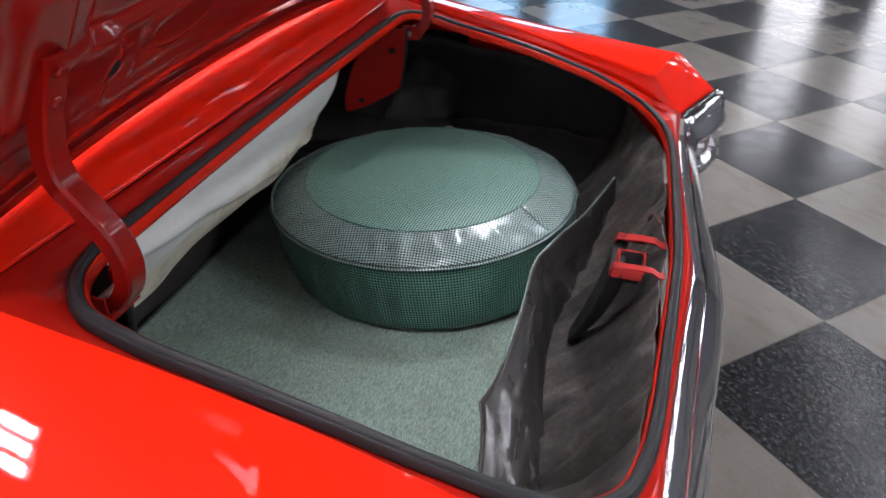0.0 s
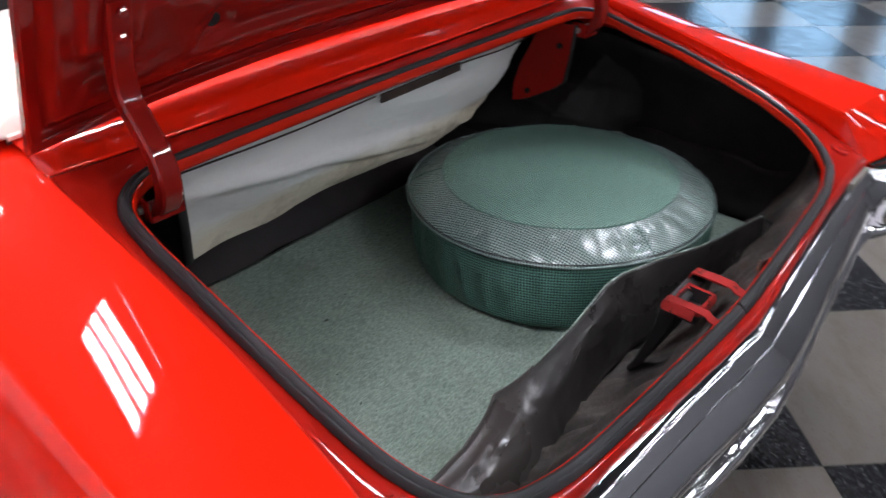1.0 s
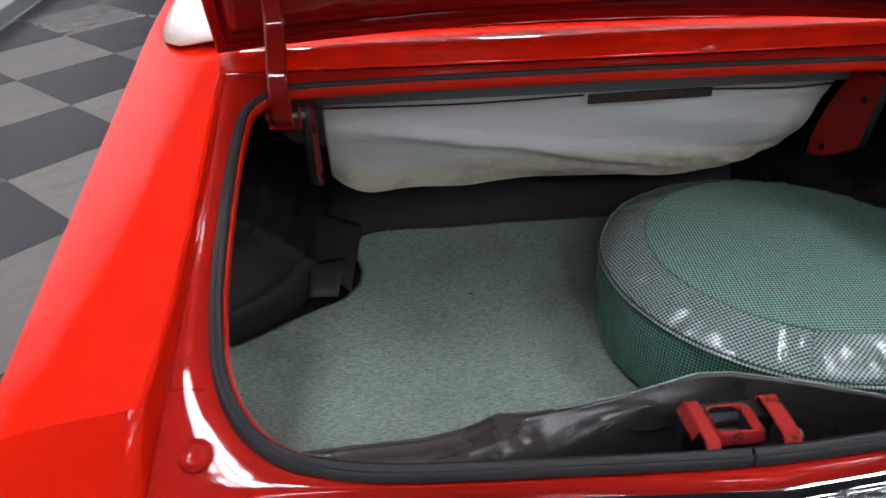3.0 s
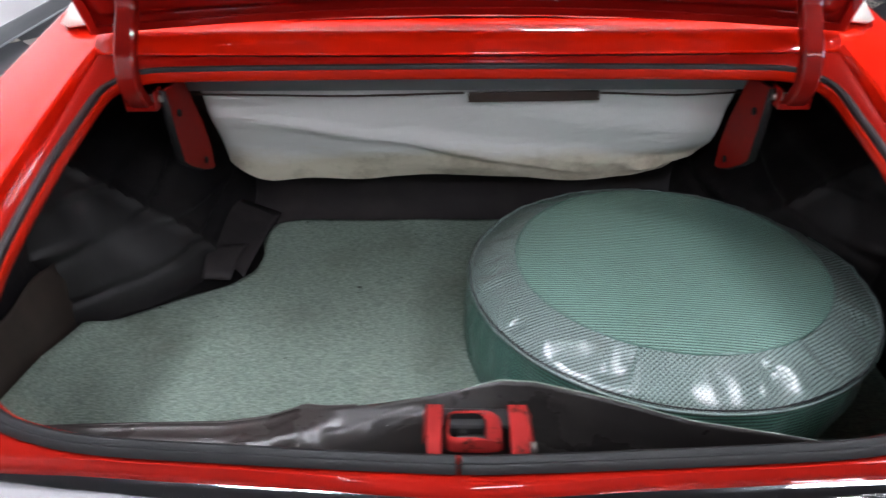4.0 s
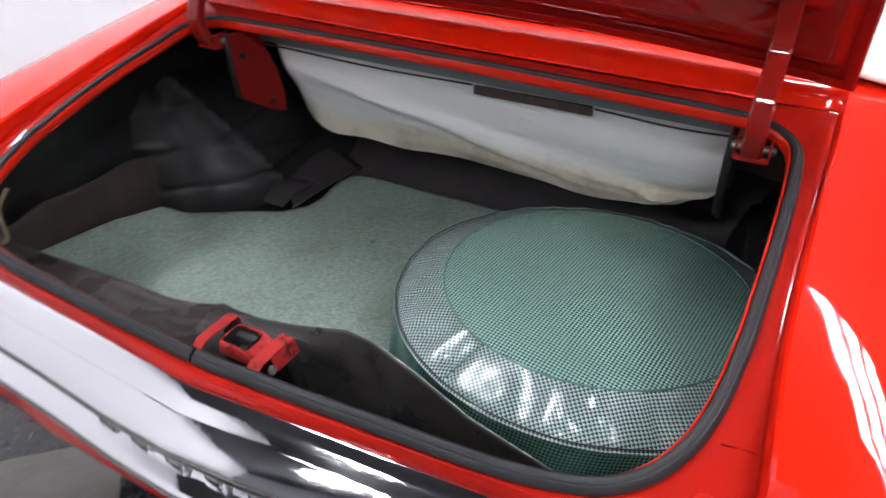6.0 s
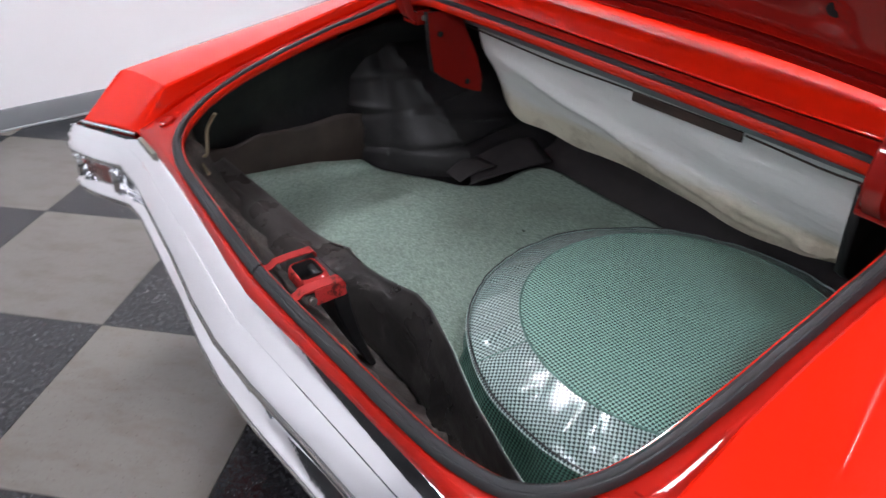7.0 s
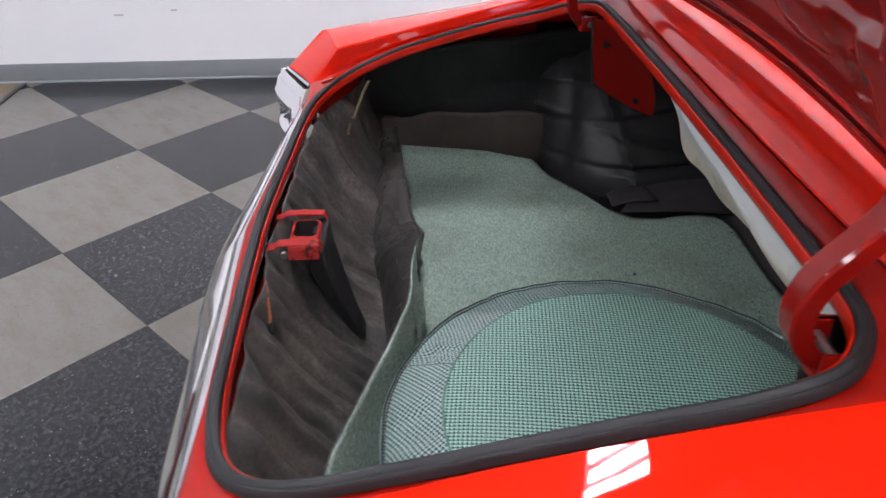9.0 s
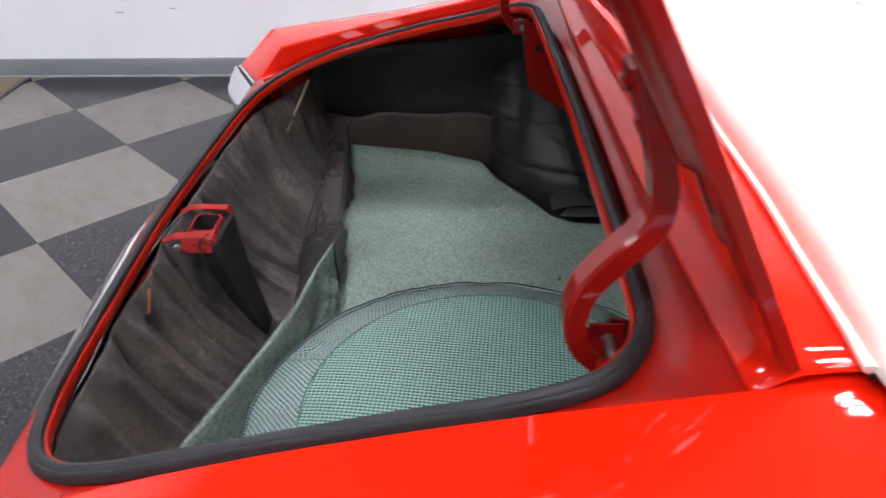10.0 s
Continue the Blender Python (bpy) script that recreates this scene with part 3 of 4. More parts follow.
for sx in (-1, 1):
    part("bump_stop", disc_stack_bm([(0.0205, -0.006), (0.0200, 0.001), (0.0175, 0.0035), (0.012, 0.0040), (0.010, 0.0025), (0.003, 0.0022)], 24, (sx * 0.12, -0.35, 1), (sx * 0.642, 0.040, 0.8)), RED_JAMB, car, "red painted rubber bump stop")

for sx in (-1, 1):
    seam = [Vector((sx * x, 0.112 + 0.004 * math.sin(40 * x), lerp_table(EDGE_Z, 0.112) + 0.0035 - 0.0006 * k)) for k, x in enumerate((0.678, 0.665, 0.652, 0.640))]
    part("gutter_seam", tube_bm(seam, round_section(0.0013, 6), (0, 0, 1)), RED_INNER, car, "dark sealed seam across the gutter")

# ---------- bumper and tail lamps ----------

BUMPER_TOP = [(0, -0.0455), (0.17, -0.033), (0.30, -0.025), (0.45, -0.014), (0.56, -0.010), (0.69, -0.013), (0.72, -0.036), (0.80, -0.075), (0.87, -0.110), (0.885, -0.116)]
BUMPER_GROOVE = [(0, -0.079), (0.17, -0.067), (0.30, -0.059), (0.5, -0.047), (0.62, -0.040), (0.69, -0.042), (0.72, -0.058), (0.80, -0.098), (0.87, -0.124), (0.885, -0.127)]
BUMPER_NOSE = [(0, -0.114), (0.12, -0.108), (0.28, -0.092), (0.5, -0.075), (0.62, -0.066), (0.69, -0.070), (0.72, -0.085), (0.76, -0.105), (0.80, -0.123), (0.85, -0.138), (0.885, -0.139)]
BUMPER_END = 0.885


def end_lift(x):
    """One fender end stands a little higher; the housing below follows it."""
    return 0.024 * max(0.0, (x - 0.69) / 0.195)


def bumper_row(x):
    """One section of the bumper, which runs on round the corners as the lamp housings."""
    a = abs(x)
    top, groove, nose = lerp_table(BUMPER_TOP, a), lerp_table(BUMPER_GROOVE, a), lerp_table(BUMPER_NOSE, a)
    steep = 0.013 * min(1.0, max(0.0, (0.69 - a) / 0.06))  # the lower face drops more steeply between the corners
    row = [(x, top + 0.012, 0.750), (x, top + 0.001, 0.757), (x, top - 0.004, 0.757), (x, (top + groove) / 2, 0.7505 - 0.35 * steep), (x, groove + 0.003 + 0.3 * steep, 0.7425 - 0.7 * steep), (x, groove + 0.3 * steep, 0.7395 - 0.7 * steep), (x, groove - 0.002 + 0.3 * steep, 0.7405 - 0.7 * steep),
           (x, (groove + nose) / 2 + 0.3 * steep, 0.729 - 0.85 * steep), (x, nose + 0.006 + 0.15 * steep, 0.716 - steep), (x, nose + 0.15 * steep, 0.708 - steep), (x, nose - 0.001 + 0.15 * steep, 0.698 - steep), (x, nose + 0.010, 0.684 - steep), (x, nose + 0.028, 0.678 - steep),
           (x, nose + 0.034, 0.660), (x, nose + 0.032, 0.630), (x, nose + 0.022, 0.622), (x, nose + 0.004, 0.616), (x, nose - 0.004, 0.606), (x, nose - 0.002, 0.594), (x, nose + 0.02, 0.580), (x, nose + 0.06, 0.570)]
    drop = 0.010 * min(1.0, max(0.0, (a - 0.685) / 0.03))
    return [(px, py, pz + (end_lift(x) - drop) * max(0.0, (pz - 0.66) / 0.097)) for px, py, pz in row]


bumper = [[Vector(p) for p in bumper_row(BUMPER_END * (-1 + k / 59))] for k in range(119)]
sheet("bumper", bumper, CHROME, car, "chrome rear bumper with a pointed middle", 0.002, sharp=60)
for k in range(5):
    x = -0.150 + 0.070 * k
    y = bumper_row(x)[13][1] - 0.012
    part("bumper_emblem", box_bm((0.034, 0.012, 0.030), (x, y, 0.644), 0.005), CHROME, car, "small chrome emblem block in the bumper recess")


def tail_lamp(sign):
    lamp = new("tail_lamp")
    lamp.parent = car
    tagged(lamp, "chrome tail lamp housing below the fender end")
    lift = 0.024 if sign > 0 else 0.0

    def fender_end(u, dy, dz):
        return Vector((sign * (0.708 + 0.160 * u), -0.016 - 0.079 * u + dy, 0.762 - 0.005 * u + lift * u + dz))
    # outer cheek that closes the housing against the body side
    profile = [Vector(p) for p in bumper_row(sign * BUMPER_END)]
    rows = [[p, Vector((sign * 0.8890, 0.75 * p.y - 0.01, p.z)), Vector((sign * 0.8915, 0.35 * p.y - 0.02, p.z)), Vector((sign * 0.8920, -0.035, p.z))] for p in profile]
    sheet("bezel_side", rows, CHROME, lamp, "", 0.002)
    part("edge_trim", tube_bm([fender_end(k / 10, -0.003, -0.003) for k in range(11)], round_section(0.0042, 6), (0, 0, 1)), CHROME, lamp, "thin bright trim along the paint edge")
    # the lens sits back in the mouth of the housing, between two chrome cheeks
    rows = []
    for k in range(9):
        a = 0.742 + 0.118 * k / 8
        nose = lerp_table(BUMPER_NOSE, a)
        rows.append([Vector((sign * a, nose + 0.026 - 0.004 * math.sin(math.pi * k / 8), z)) for z in (0.6755, 0.660, 0.645, 0.630, 0.6235)])
    sheet("lens", rows, LENS, lamp, "dark red plastic lens", 0.003)
    for a in (0.733, 0.868):
        nose = lerp_table(BUMPER_NOSE, a)
        part("lens_cheek", box_bm((0.012, 0.030, 0.060), (sign * a, nose + 0.017, 0.651), 0.003), CHROME, lamp, "chrome cheek beside the lens")
    # dark joint between paint and chrome
    joint = [fender_end(k / 10, -0.008, -0.016) for k in range(11)]
    part("gasket", tube_bm(joint, [(-0.004, -0.003), (0.004, -0.003), (0.004, 0.003), (-0.004, 0.003)], (0, 0, 1)), SEAL_RUBBER, lamp, "black rubber gasket")


tail_lamp(-1)
tail_lamp(1)
for sx in (-1, 1):
    part("corner_bracket", box_bm((0.105, 0.020, 0.016), (sx * 0.622, -0.013, 0.7575), 0.003), FILLER, car, "tan plastic filler at the bumper corner")

# lower rear panel and underside close the body below the bumper
rows = []
for k in range(15):
    x = -0.64 + 1.28 * k / 14
    y = 0.0 - 0.02 * (1 - abs(x) / 0.64)
    rows.append([Vector((x, y + dy, z)) for dy, z in ((0.0, 0.60), (-0.01, 0.5), (0.0, 0.4), (0.03, 0.3), (0.1, 0.27))])
sheet("rear_valance", rows, RED, car, "red steel valance below the bumper", 0.002)
part("floor_pan", box_bm((1.7, CAR_FRONT - 0.05, 0.03), (0, (CAR_FRONT + 0.05) / 2, 0.285), 0.005), DARK_INNER, car)
part("bulkhead", box_bm((1.75, 0.03, 0.66), (0, CAR_FRONT - 0.02, 0.63), 0.005), DARK_INNER, car)


def wheel(sign):
    w = new("wheel")
    w.parent = car
    ax = (sign, 0, 0)
    part("tyre", disc_stack_bm([(0.20, -0.09), (0.29, -0.095), (0.322, -0.08), (0.33, -0.05), (0.33, 0.05), (0.322, 0.08), (0.29, 0.095), (0.20, 0.09)], 48, ax, (sign * 0.76, 1.02, 0.33)), SEAL_RUBBER, w, "black rubber tyre")
    part("rim", disc_stack_bm([(0.10, -0.05), (0.19, -0.085), (0.202, -0.092), (0.202, 0.092), (0.19, 0.085), (0.09, 0.06)], 40, ax, (sign * 0.76, 1.02, 0.33)), CHROME, w, "chrome rim")


wheel(-1)
wheel(1)

# door handle further forward
for sx in (-1, 1):
    handle = tube_bm(smooth_curve([(sx * 0.93, 1.34, 0.86), (sx * 0.955, 1.36, 0.865), (sx * 0.962, 1.42, 0.866), (sx * 0.955, 1.48, 0.865), (sx * 0.93, 1.50, 0.86)], 4), round_section(0.010), (0, 0, 1))
    part("door_handle", handle, CHROME, car, "chrome door handle")

# ---------- trunk lid ----------

LID_BASE = Vector((0, 0.766, 1.034))
LID_UP = Vector((0, -0.45, 0.893)).normalized()
LID_IN = Vector((0, -0.893, -0.45)).normalized()
LID_LEN, LID_HALF = 0.80, 0.684


def lid_point(a, b, c):
    bow = Vector((0, 0.046, 0.021)) * (1 - (b / LID_HALF) ** 2)
    curl = 0.05 * (a / LID_LEN) ** 2
    return LID_BASE + LID_UP * a + Vector((b, 0, 0)) + bow + LID_IN * (c + curl)


lid = new("trunk_lid")
lid.parent = car
tagged(lid, "open red trunk lid, stamped inner panel towards the trunk")
NB, NA = 40, 24
outer = [[lid_point(LID_LEN * i / NA, -LID_HALF + 2 * LID_HALF * j / NB, 0.0) for j in range(NB + 1)] for i in range(NA + 1)]
sheet("outer_skin", outer, RED, lid, "", 0.0012, sharp=60)
rim = [(0.0, -LID_HALF + 2 * LID_HALF * j / NB) for j in range(NB + 1)] + [(LID_LEN * i / NA, LID_HALF) for i in range(1, NA + 1)] + \
      [(LID_LEN, LID_HALF - 2 * LID_HALF * j / NB) for j in range(1, NB + 1)] + [(LID_LEN - LID_LEN * i / NA, -LID_HALF) for i in range(1, NA)]
rim_rows = []
for a, b in rim:
    fa = min(max(a, 0.02), LID_LEN - 0.02)
    fb = min(max(b, -LID_HALF + 0.02), LID_HALF - 0.02)
    rim_rows.append([lid_point(a, b, 0.0), lid_point(a, b, 0.011), lid_point(a * 0.8 + fa * 0.2, b * 0.8 + fb * 0.2, 0.0145), lid_point(fa, fb, 0.015), lid_point(fa, fb, 0.011)])
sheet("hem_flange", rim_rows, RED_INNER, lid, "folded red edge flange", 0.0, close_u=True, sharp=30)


def step(v, edge, width=0.008):
    t = min(max((v - edge) / width + 0.5, 0), 1)
    return t * t * (3 - 2 * t)


def box_mask(a, b, a0, a1, b0, b1, w=0.012):
    return step(a, a0, w) * (1 - step(a, a1, w)) * step(b, b0, w) * (1 - step(b, b1, w))


def oval_mask(a, b, ca, cb, ra, rb, w=0.25):
    d = math.hypot((a - ca) / ra, (b - cb) / rb)
    return 1 - step(d, 1.0, w)


def lid_relief(a, b):
    s = abs(b)
    c = 0.007
    c += 0.014 * step(a, 0.045, 0.02) * (1 - step(s, 0.650, 0.02)) * (1 - step(a, LID_LEN - 0.05, 0.02))
    c -= 0.012 * box_mask(a, s, 0.20, LID_LEN - 0.12, 0.12, 0.47, 0.02)
    c -= 0.012 * box_mask(a, s, 0.33, LID_LEN - 0.12, 0.56, 0.64, 0.02)
    c += 0.007 * oval_mask(a, s, 0.155, 0.47, 0.060, 0.075)
    c += 0.006 * oval_mask(a, s, 0.16, 0.25, 0.035, 0.09)
    c += 0.012 * box_mask(a, s, 0.155, 0.31, 0.525, 0.61, 0.015)
    c -= 0.006 * oval_mask(a, s, 0.131, 0.39, 0.026, 0.034)
    c += 0.008 * box_mask(a, s, 0.07, 0.10, -0.1, 0.60, 0.02)
    return c


IA, IB = 100, 170
inner = [[lid_point(0.012 + (LID_LEN - 0.024) * i / IA, (LID_HALF - 0.012) * (-1 + 2 * j / IB), lid_relief(0.012 + (LID_LEN - 0.024) * i / IA, (LID_HALF - 0.012) * (-1 + 2 * j / IB))) for j in range(IB + 1)] for i in range(IA + 1)]
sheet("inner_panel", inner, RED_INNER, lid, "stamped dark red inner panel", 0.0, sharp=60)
for sb in (-1, 1):
    for a, b, r in ((0.131, 0.39, 0.0125), (0.30, 0.50, 0.016)):
        centre = lid_point(a, sb * b, lid_relief(a, b) + 0.0004)
        n_in = LID_IN
        ringbm = disc_stack_bm([(r, -0.012), (r, 0.0), (r * 0.98, 0.0006)], 20, n_in, centre)
        part("access_hole", ringbm, HOLE_BLACK, lid, "dark round access hole")

# gooseneck hinges
ARM = [(0.652, 0.944), (0.634, 0.950), (0.617, 0.972), (0.612, 1.002), (0.622, 1.036), (0.648, 1.070), (0.670, 1.098), (0.674, 1.130), (0.664, 1.172), (0.650, 1.212), (0.640, 1.240)]


def hinge(sign):
    x = sign * 0.568
    h = new("hinge_arm")
    h.parent = lid
    tagged(h, "red gooseneck hinge arm")
    path = [Vector((x, p.x, p.y)) for p in smooth_curve([Vector((y, z)) for y, z in ARM], 4)]
    w, t = 0.0165, 0.0090
    channel = [(-w, -t), (-w + 0.004, -t - 0.003), (w - 0.004, -t - 0.003), (w, -t), (w, t), (w - 0.004, t), (w - 0.005, -t + 0.004), (-w + 0.005, -t + 0.004), (-w + 0.004, t), (-w, t)]
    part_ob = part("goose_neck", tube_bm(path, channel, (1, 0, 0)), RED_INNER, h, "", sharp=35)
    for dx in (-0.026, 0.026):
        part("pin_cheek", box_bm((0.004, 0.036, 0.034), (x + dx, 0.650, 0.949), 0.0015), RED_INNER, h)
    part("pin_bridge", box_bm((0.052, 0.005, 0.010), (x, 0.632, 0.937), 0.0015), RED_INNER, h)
    part("hinge_pin", disc_stack_bm([(0.006, -0.034), (0.007, -0.030), (0.007, 0.030), (0.006, 0.034)], 12, (1, 0, 0), (x, 0.652, 0.948)), STEEL, h, "steel hinge pin")
    for dz in (0.0, 0.035):
        part("bolt", disc_stack_bm([(0.008, 0.0), (0.008, 0.004), (0.006, 0.006)], 6, LID_IN, Vector((x, 0.652 - 0.45 * dz, 1.19 + dz)) + LID_IN * 0.004), RED_INNER, h)


hinge(-1)
hinge(1)


def hinge_bracket(sign):
    """Red sheet steel plate that carries the hinge, hanging under the opening's front edge."""
    bm = bmesh.new()
    x = sign * 0.528
    outline = [(0.655, 0.962), (0.662, 0.88), (0.672, 0.815), (0.70, 0.792), (0.765, 0.752), (0.806, 0.734), (0.822, 0.730), (0.822, 0.775), (0.802, 0.84), (0.772, 0.90), (0.745, 0.955)]
    for dx in (0.0, 0.003):
        bm.faces.new([bm.verts.new((x + sign * dx, y, z)) for y, z in outline])
    bm.verts.ensure_lookup_table()
    n = len(outline)
    for k in range(n):
        bm.faces.new((bm.verts[k], bm.verts[(k + 1) % n], bm.verts[n + (k + 1) % n], bm.verts[n + k]))
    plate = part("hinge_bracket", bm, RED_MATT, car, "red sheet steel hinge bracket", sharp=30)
    # folded flange along the rear edge and the undercoated outer side
    fl = [(0.655, 0.962), (0.662, 0.88), (0.672, 0.815), (0.70, 0.792), (0.765, 0.752), (0.806, 0.734)]
    sheet("bracket_flange", [[Vector((x - sign * 0.0005, y - 0.001, z)), Vector((x + sign * 0.007, y - 0.003, z)), Vector((x + sign * 0.014, y - 0.001, z + 0.002))] for y, z in fl], DARK_INNER, plate, "black undercoated flange", 0.0015)
    back = bmesh.new()
    back.faces.new([back.verts.new((x + sign * 0.0042, y, z)) for y, z in outline])
    back.faces.new([back.verts.new((x + sign * 0.0060, y, z)) for y, z in outline])
    part("bracket_back", back, DARK_INNER, plate, "black undercoated outer side", smooth=False)
    for y, z in ((0.690, 0.905), (0.775, 0.768)):
        part("rivet_hole", disc_stack_bm([(0.007, -0.003), (0.007, 0.0055), (0.0065, 0.006)], 14, (1, 0, 0), (x + sign * 0.0005 - 0.0015, y, z)), HOLE_BLACK, plate, "dark round hole")


hinge_bracket(-1)
hinge_bracket(1)

# ---------- trunk inside ----------

# rear panel inside, from the lip down to the floor, with stamped ribs
PANEL_RIBS = [(-0.63, 0.02, 0.016, 0.020), (-0.55, 0.03, -0.014, 0.016), (-0.49, 0.05, 0.012, 0.014), (-0.40, 0.07, -0.010, 0.012), (-0.33, -0.03, 0.007, 0.008), (-0.28, -0.05, -0.007, 0.009),
              (-0.20, -0.08, 0.008, 0.010), (-0.11, -0.10, -0.009, 0.008), (-0.06, -0.06, 0.006, 0.008), (0.115, -0.04, 0.006, 0.008), (0.150, -0.03, -0.007, 0.007), (0.185, -0.03, 0.006, 0.007),
              (0.225, -0.03, -0.006, 0.007), (0.265, -0.02, 0.007, 0.008), (0.31, -0.02, -0.007, 0.009), (0.37, -0.02, 0.009, 0.012), (0.45, 0.0, 0.012, 0.014), (0.54, 0.0, -0.012, 0.014)]
REAR_SECT = [(0.0, 0.757), (0.012, 0.735), (0.026, 0.706), (0.05, 0.655), (0.08, 0.605), (0.115, 0.560), (0.15, 0.525), (0.185, 0.495), (0.22, 0.470)]
rows = []
for k in range(481):
    x = -0.80 + 1.6 * k / 480
    shift = lerp_table([(0, 0.0), (0.3, 0.008), (0.5, 0.02), (0.6, 0.06), (0.7, 0.10), (0.8, 0.12)], abs(x))
    row = []
    for j, (y, z) in enumerate(smooth_curve([Vector(q) for q in REAR_SECT], 3)):
        v = j / 24
        rib = 0.006 * wob(x, y, 1.0, 9) + 0.007 * wob(x + 0.6 * z, z, 2.0, 17) + 0.004 * (0.25 - abs(wob(x + 0.8 * z, z * 0.6, 4.0, 16)))
        for x0, lean, deep, broad in PANEL_RIBS:
            rib += 1.6 * deep * math.exp(-(((x - x0 - lean * v) / broad) ** 2)) * min(1.0, v / 0.22) * min(1.0, (1.02 - v) / 0.15)
        row.append(Vector((x, y + shift * (1 - 0.95 * v) + rib, z + 0.5 * rib)))
    rows.append(row)
sheet("inner_rear_panel", rows, DUSTY, car, "dusty dark stamped steel panel behind the latch", 0.0015, sharp=60)
for x, y, z in ((0.226, 0.026, 0.722), (0.175, 0.018, 0.742)):
    part("panel_hole", disc_stack_bm([(0.009, -0.006), (0.009, 0.001), (0.008, 0.0015)], 14, (0, 0.9, 0.43), (x, y + 0.004, z)), HOLE_BLACK, car, "dark punched hole")

# floor, sides and front of the trunk
part("trunk_floor", box_bm((1.66, 1.16, 0.012), (0, 0.70, 0.459), 0.003), DARK_INNER, car)


def side_wall(sign):
    rows = []
    for i in range(25):
        y = 0.10 + 1.1 * i / 24
        row = []
        for j in range(13):
            z = 0.46 + (min(0.42, 0.335 + 0.11 * y)) * j / 12
            bulge = 0.02 * math.sin(math.pi * j / 12) + 0.015 * wob(y, z, 3.0, 5)
            row.append(Vector((sign * (0.815 + bulge - 0.02 * (j > 8) * (j - 8) / 4), y, z)))
        rows.append(row)
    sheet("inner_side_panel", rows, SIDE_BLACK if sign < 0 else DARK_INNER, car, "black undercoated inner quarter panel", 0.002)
    lower = []
    for i in range(21):
        y = 0.14 + 0.48 * i / 20
        lower.append([Vector((sign * (0.800 + 0.012 * (z > 0.6) + 0.008 * wob(y, z, 5.0, 12)), y, z + 0.03 * wob(y, z, 8.0, 9) * (z > 0.6))) for z in (0.466, 0.50, 0.54, 0.58, 0.615, 0.63)])
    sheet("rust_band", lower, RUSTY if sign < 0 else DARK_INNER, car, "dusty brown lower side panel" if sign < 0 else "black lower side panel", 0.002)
    rows = []
    for i in range(67):
        y = 0.585 + 0.66 * i / 66
        row = []
        for j in range(81):
            f = j / 80
            along = min(1, max(0, (y - 0.575) / 0.69))
            reach = 0.315 * math.sin(0.5 * math.pi * min(1.0, along / 0.45)) ** 0.75 + 0.05 * max(0.0, along - 0.45)
            x = 0.875 - reach * math.sin(math.pi * 0.5 * f) ** 1.15
            z = 0.86 - 0.40 * f
            fold = 0.013 * wob(y, z, 7.0, 7) + 0.010 * math.exp(-(((y - 0.665 - 0.10 * (z - 0.6)) / 0.02) ** 2)) - 0.012 * math.exp(-(((y - 0.80 + 0.35 * (z - 0.6)) / 0.012) ** 2))
            for z0, slope, deep in ((0.55, 0.10, 0.016), (0.615, -0.12, -0.014), (0.66, 0.18, 0.018), (0.735, 0.05, -0.012), (0.79, -0.15, 0.014)):
                fold += deep * math.exp(-(((z - z0 - slope * (y - 0.85)) / 0.0085) ** 2)) * (0.6 + 0.8 * wob(y, z0, 2.0, 5))
            row.append(Vector((sign * (x + fold), y + 0.4 * fold, z)))
        rows.append(row)
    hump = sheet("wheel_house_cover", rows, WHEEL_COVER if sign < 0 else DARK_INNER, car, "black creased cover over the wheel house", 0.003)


side_wall(-1)
side_wall(1)
rows = []
for k in range(61):
    x = -0.895 + 1.79 * k / 60
    rows.append([Vector((x, y + 0.006 * wob(x, z, 2.0, 6), z + 0.008 * wob(x, y, 4.0, 5))) for y, z in ((0.94, 0.458), (1.0, 0.460), (1.05, 0.466), (1.12, 0.492), (1.18, 0.54), (1.22, 0.62), (1.24, 0.75), (1.25, 0.92))])
sheet("front_mat", rows, FRONT_RUBBER, car, "black rubber mat up the front bulkhead", 0.003)

# well of the folded top: white vinyl hanging behind the front edge
rows = []
for k in range(161):
    x = -0.517 + 1.047 * k / 160
    f = k / 160
    end = min(f, 1 - f)
    lift = 0.055 * (1 - min(1, f / 0.10)) ** 2 + 0.11 * (1 - min(1, (1 - f) / 0.16)) ** 1.6
    row = []
    for j in range(49):
        v = j / 48
        sag = v ** 1.0
        z = 0.945 - 0.282 * min(1, v / 0.8) + lift * v
        y = 0.792 + 0.105 * min(1, v / 0.8) ** 1.5
        if v > 0.8:
            y += 0.28 * (v - 0.8) / 0.2
            z += -0.012 * math.sin(math.pi * (v - 0.8) / 0.2) + 0.01
        fold_z = 0.845 - 0.17 * (x + 0.45)
        slack = 0.009 * math.exp(-(((z - fold_z) / 0.016) ** 2)) * min(1.0, max(0.0, (x + 0.5) / 0.2)) * min(1.0, max(0.0, (0.62 - x) / 0.2))
        low_z = 0.728 - 0.20 * (x - 0.12)
        slack += 0.008 * math.exp(-(((z - low_z) / 0.011) ** 2)) * min(1.0, max(0.0, (x + 0.12) / 0.1)) * min(1.0, max(0.0, (0.34 - x) / 0.1))
        side_z = 0.700 + 0.25 * (x - 0.40)
        slack += 0.010 * math.exp(-(((z - side_z) / 0.010) ** 2)) * min(1.0, max(0.0, (x - 0.33) / 0.06))
        wr = -slack + 0.013 * wob(x * 0.6, z * 3, 2.2, 5) * sag + 0.006 * math.sin(x * 9 + z * 40) * sag + 0.012 * wob(x, 0, 8.0, 7) * sag
        row.append(Vector((x, y + wr, z + 0.6 * wr)))
    rows.append(row)
sheet("well_liner", rows, LINER, car, "white soiled vinyl well liner of the folded top", 0.002)
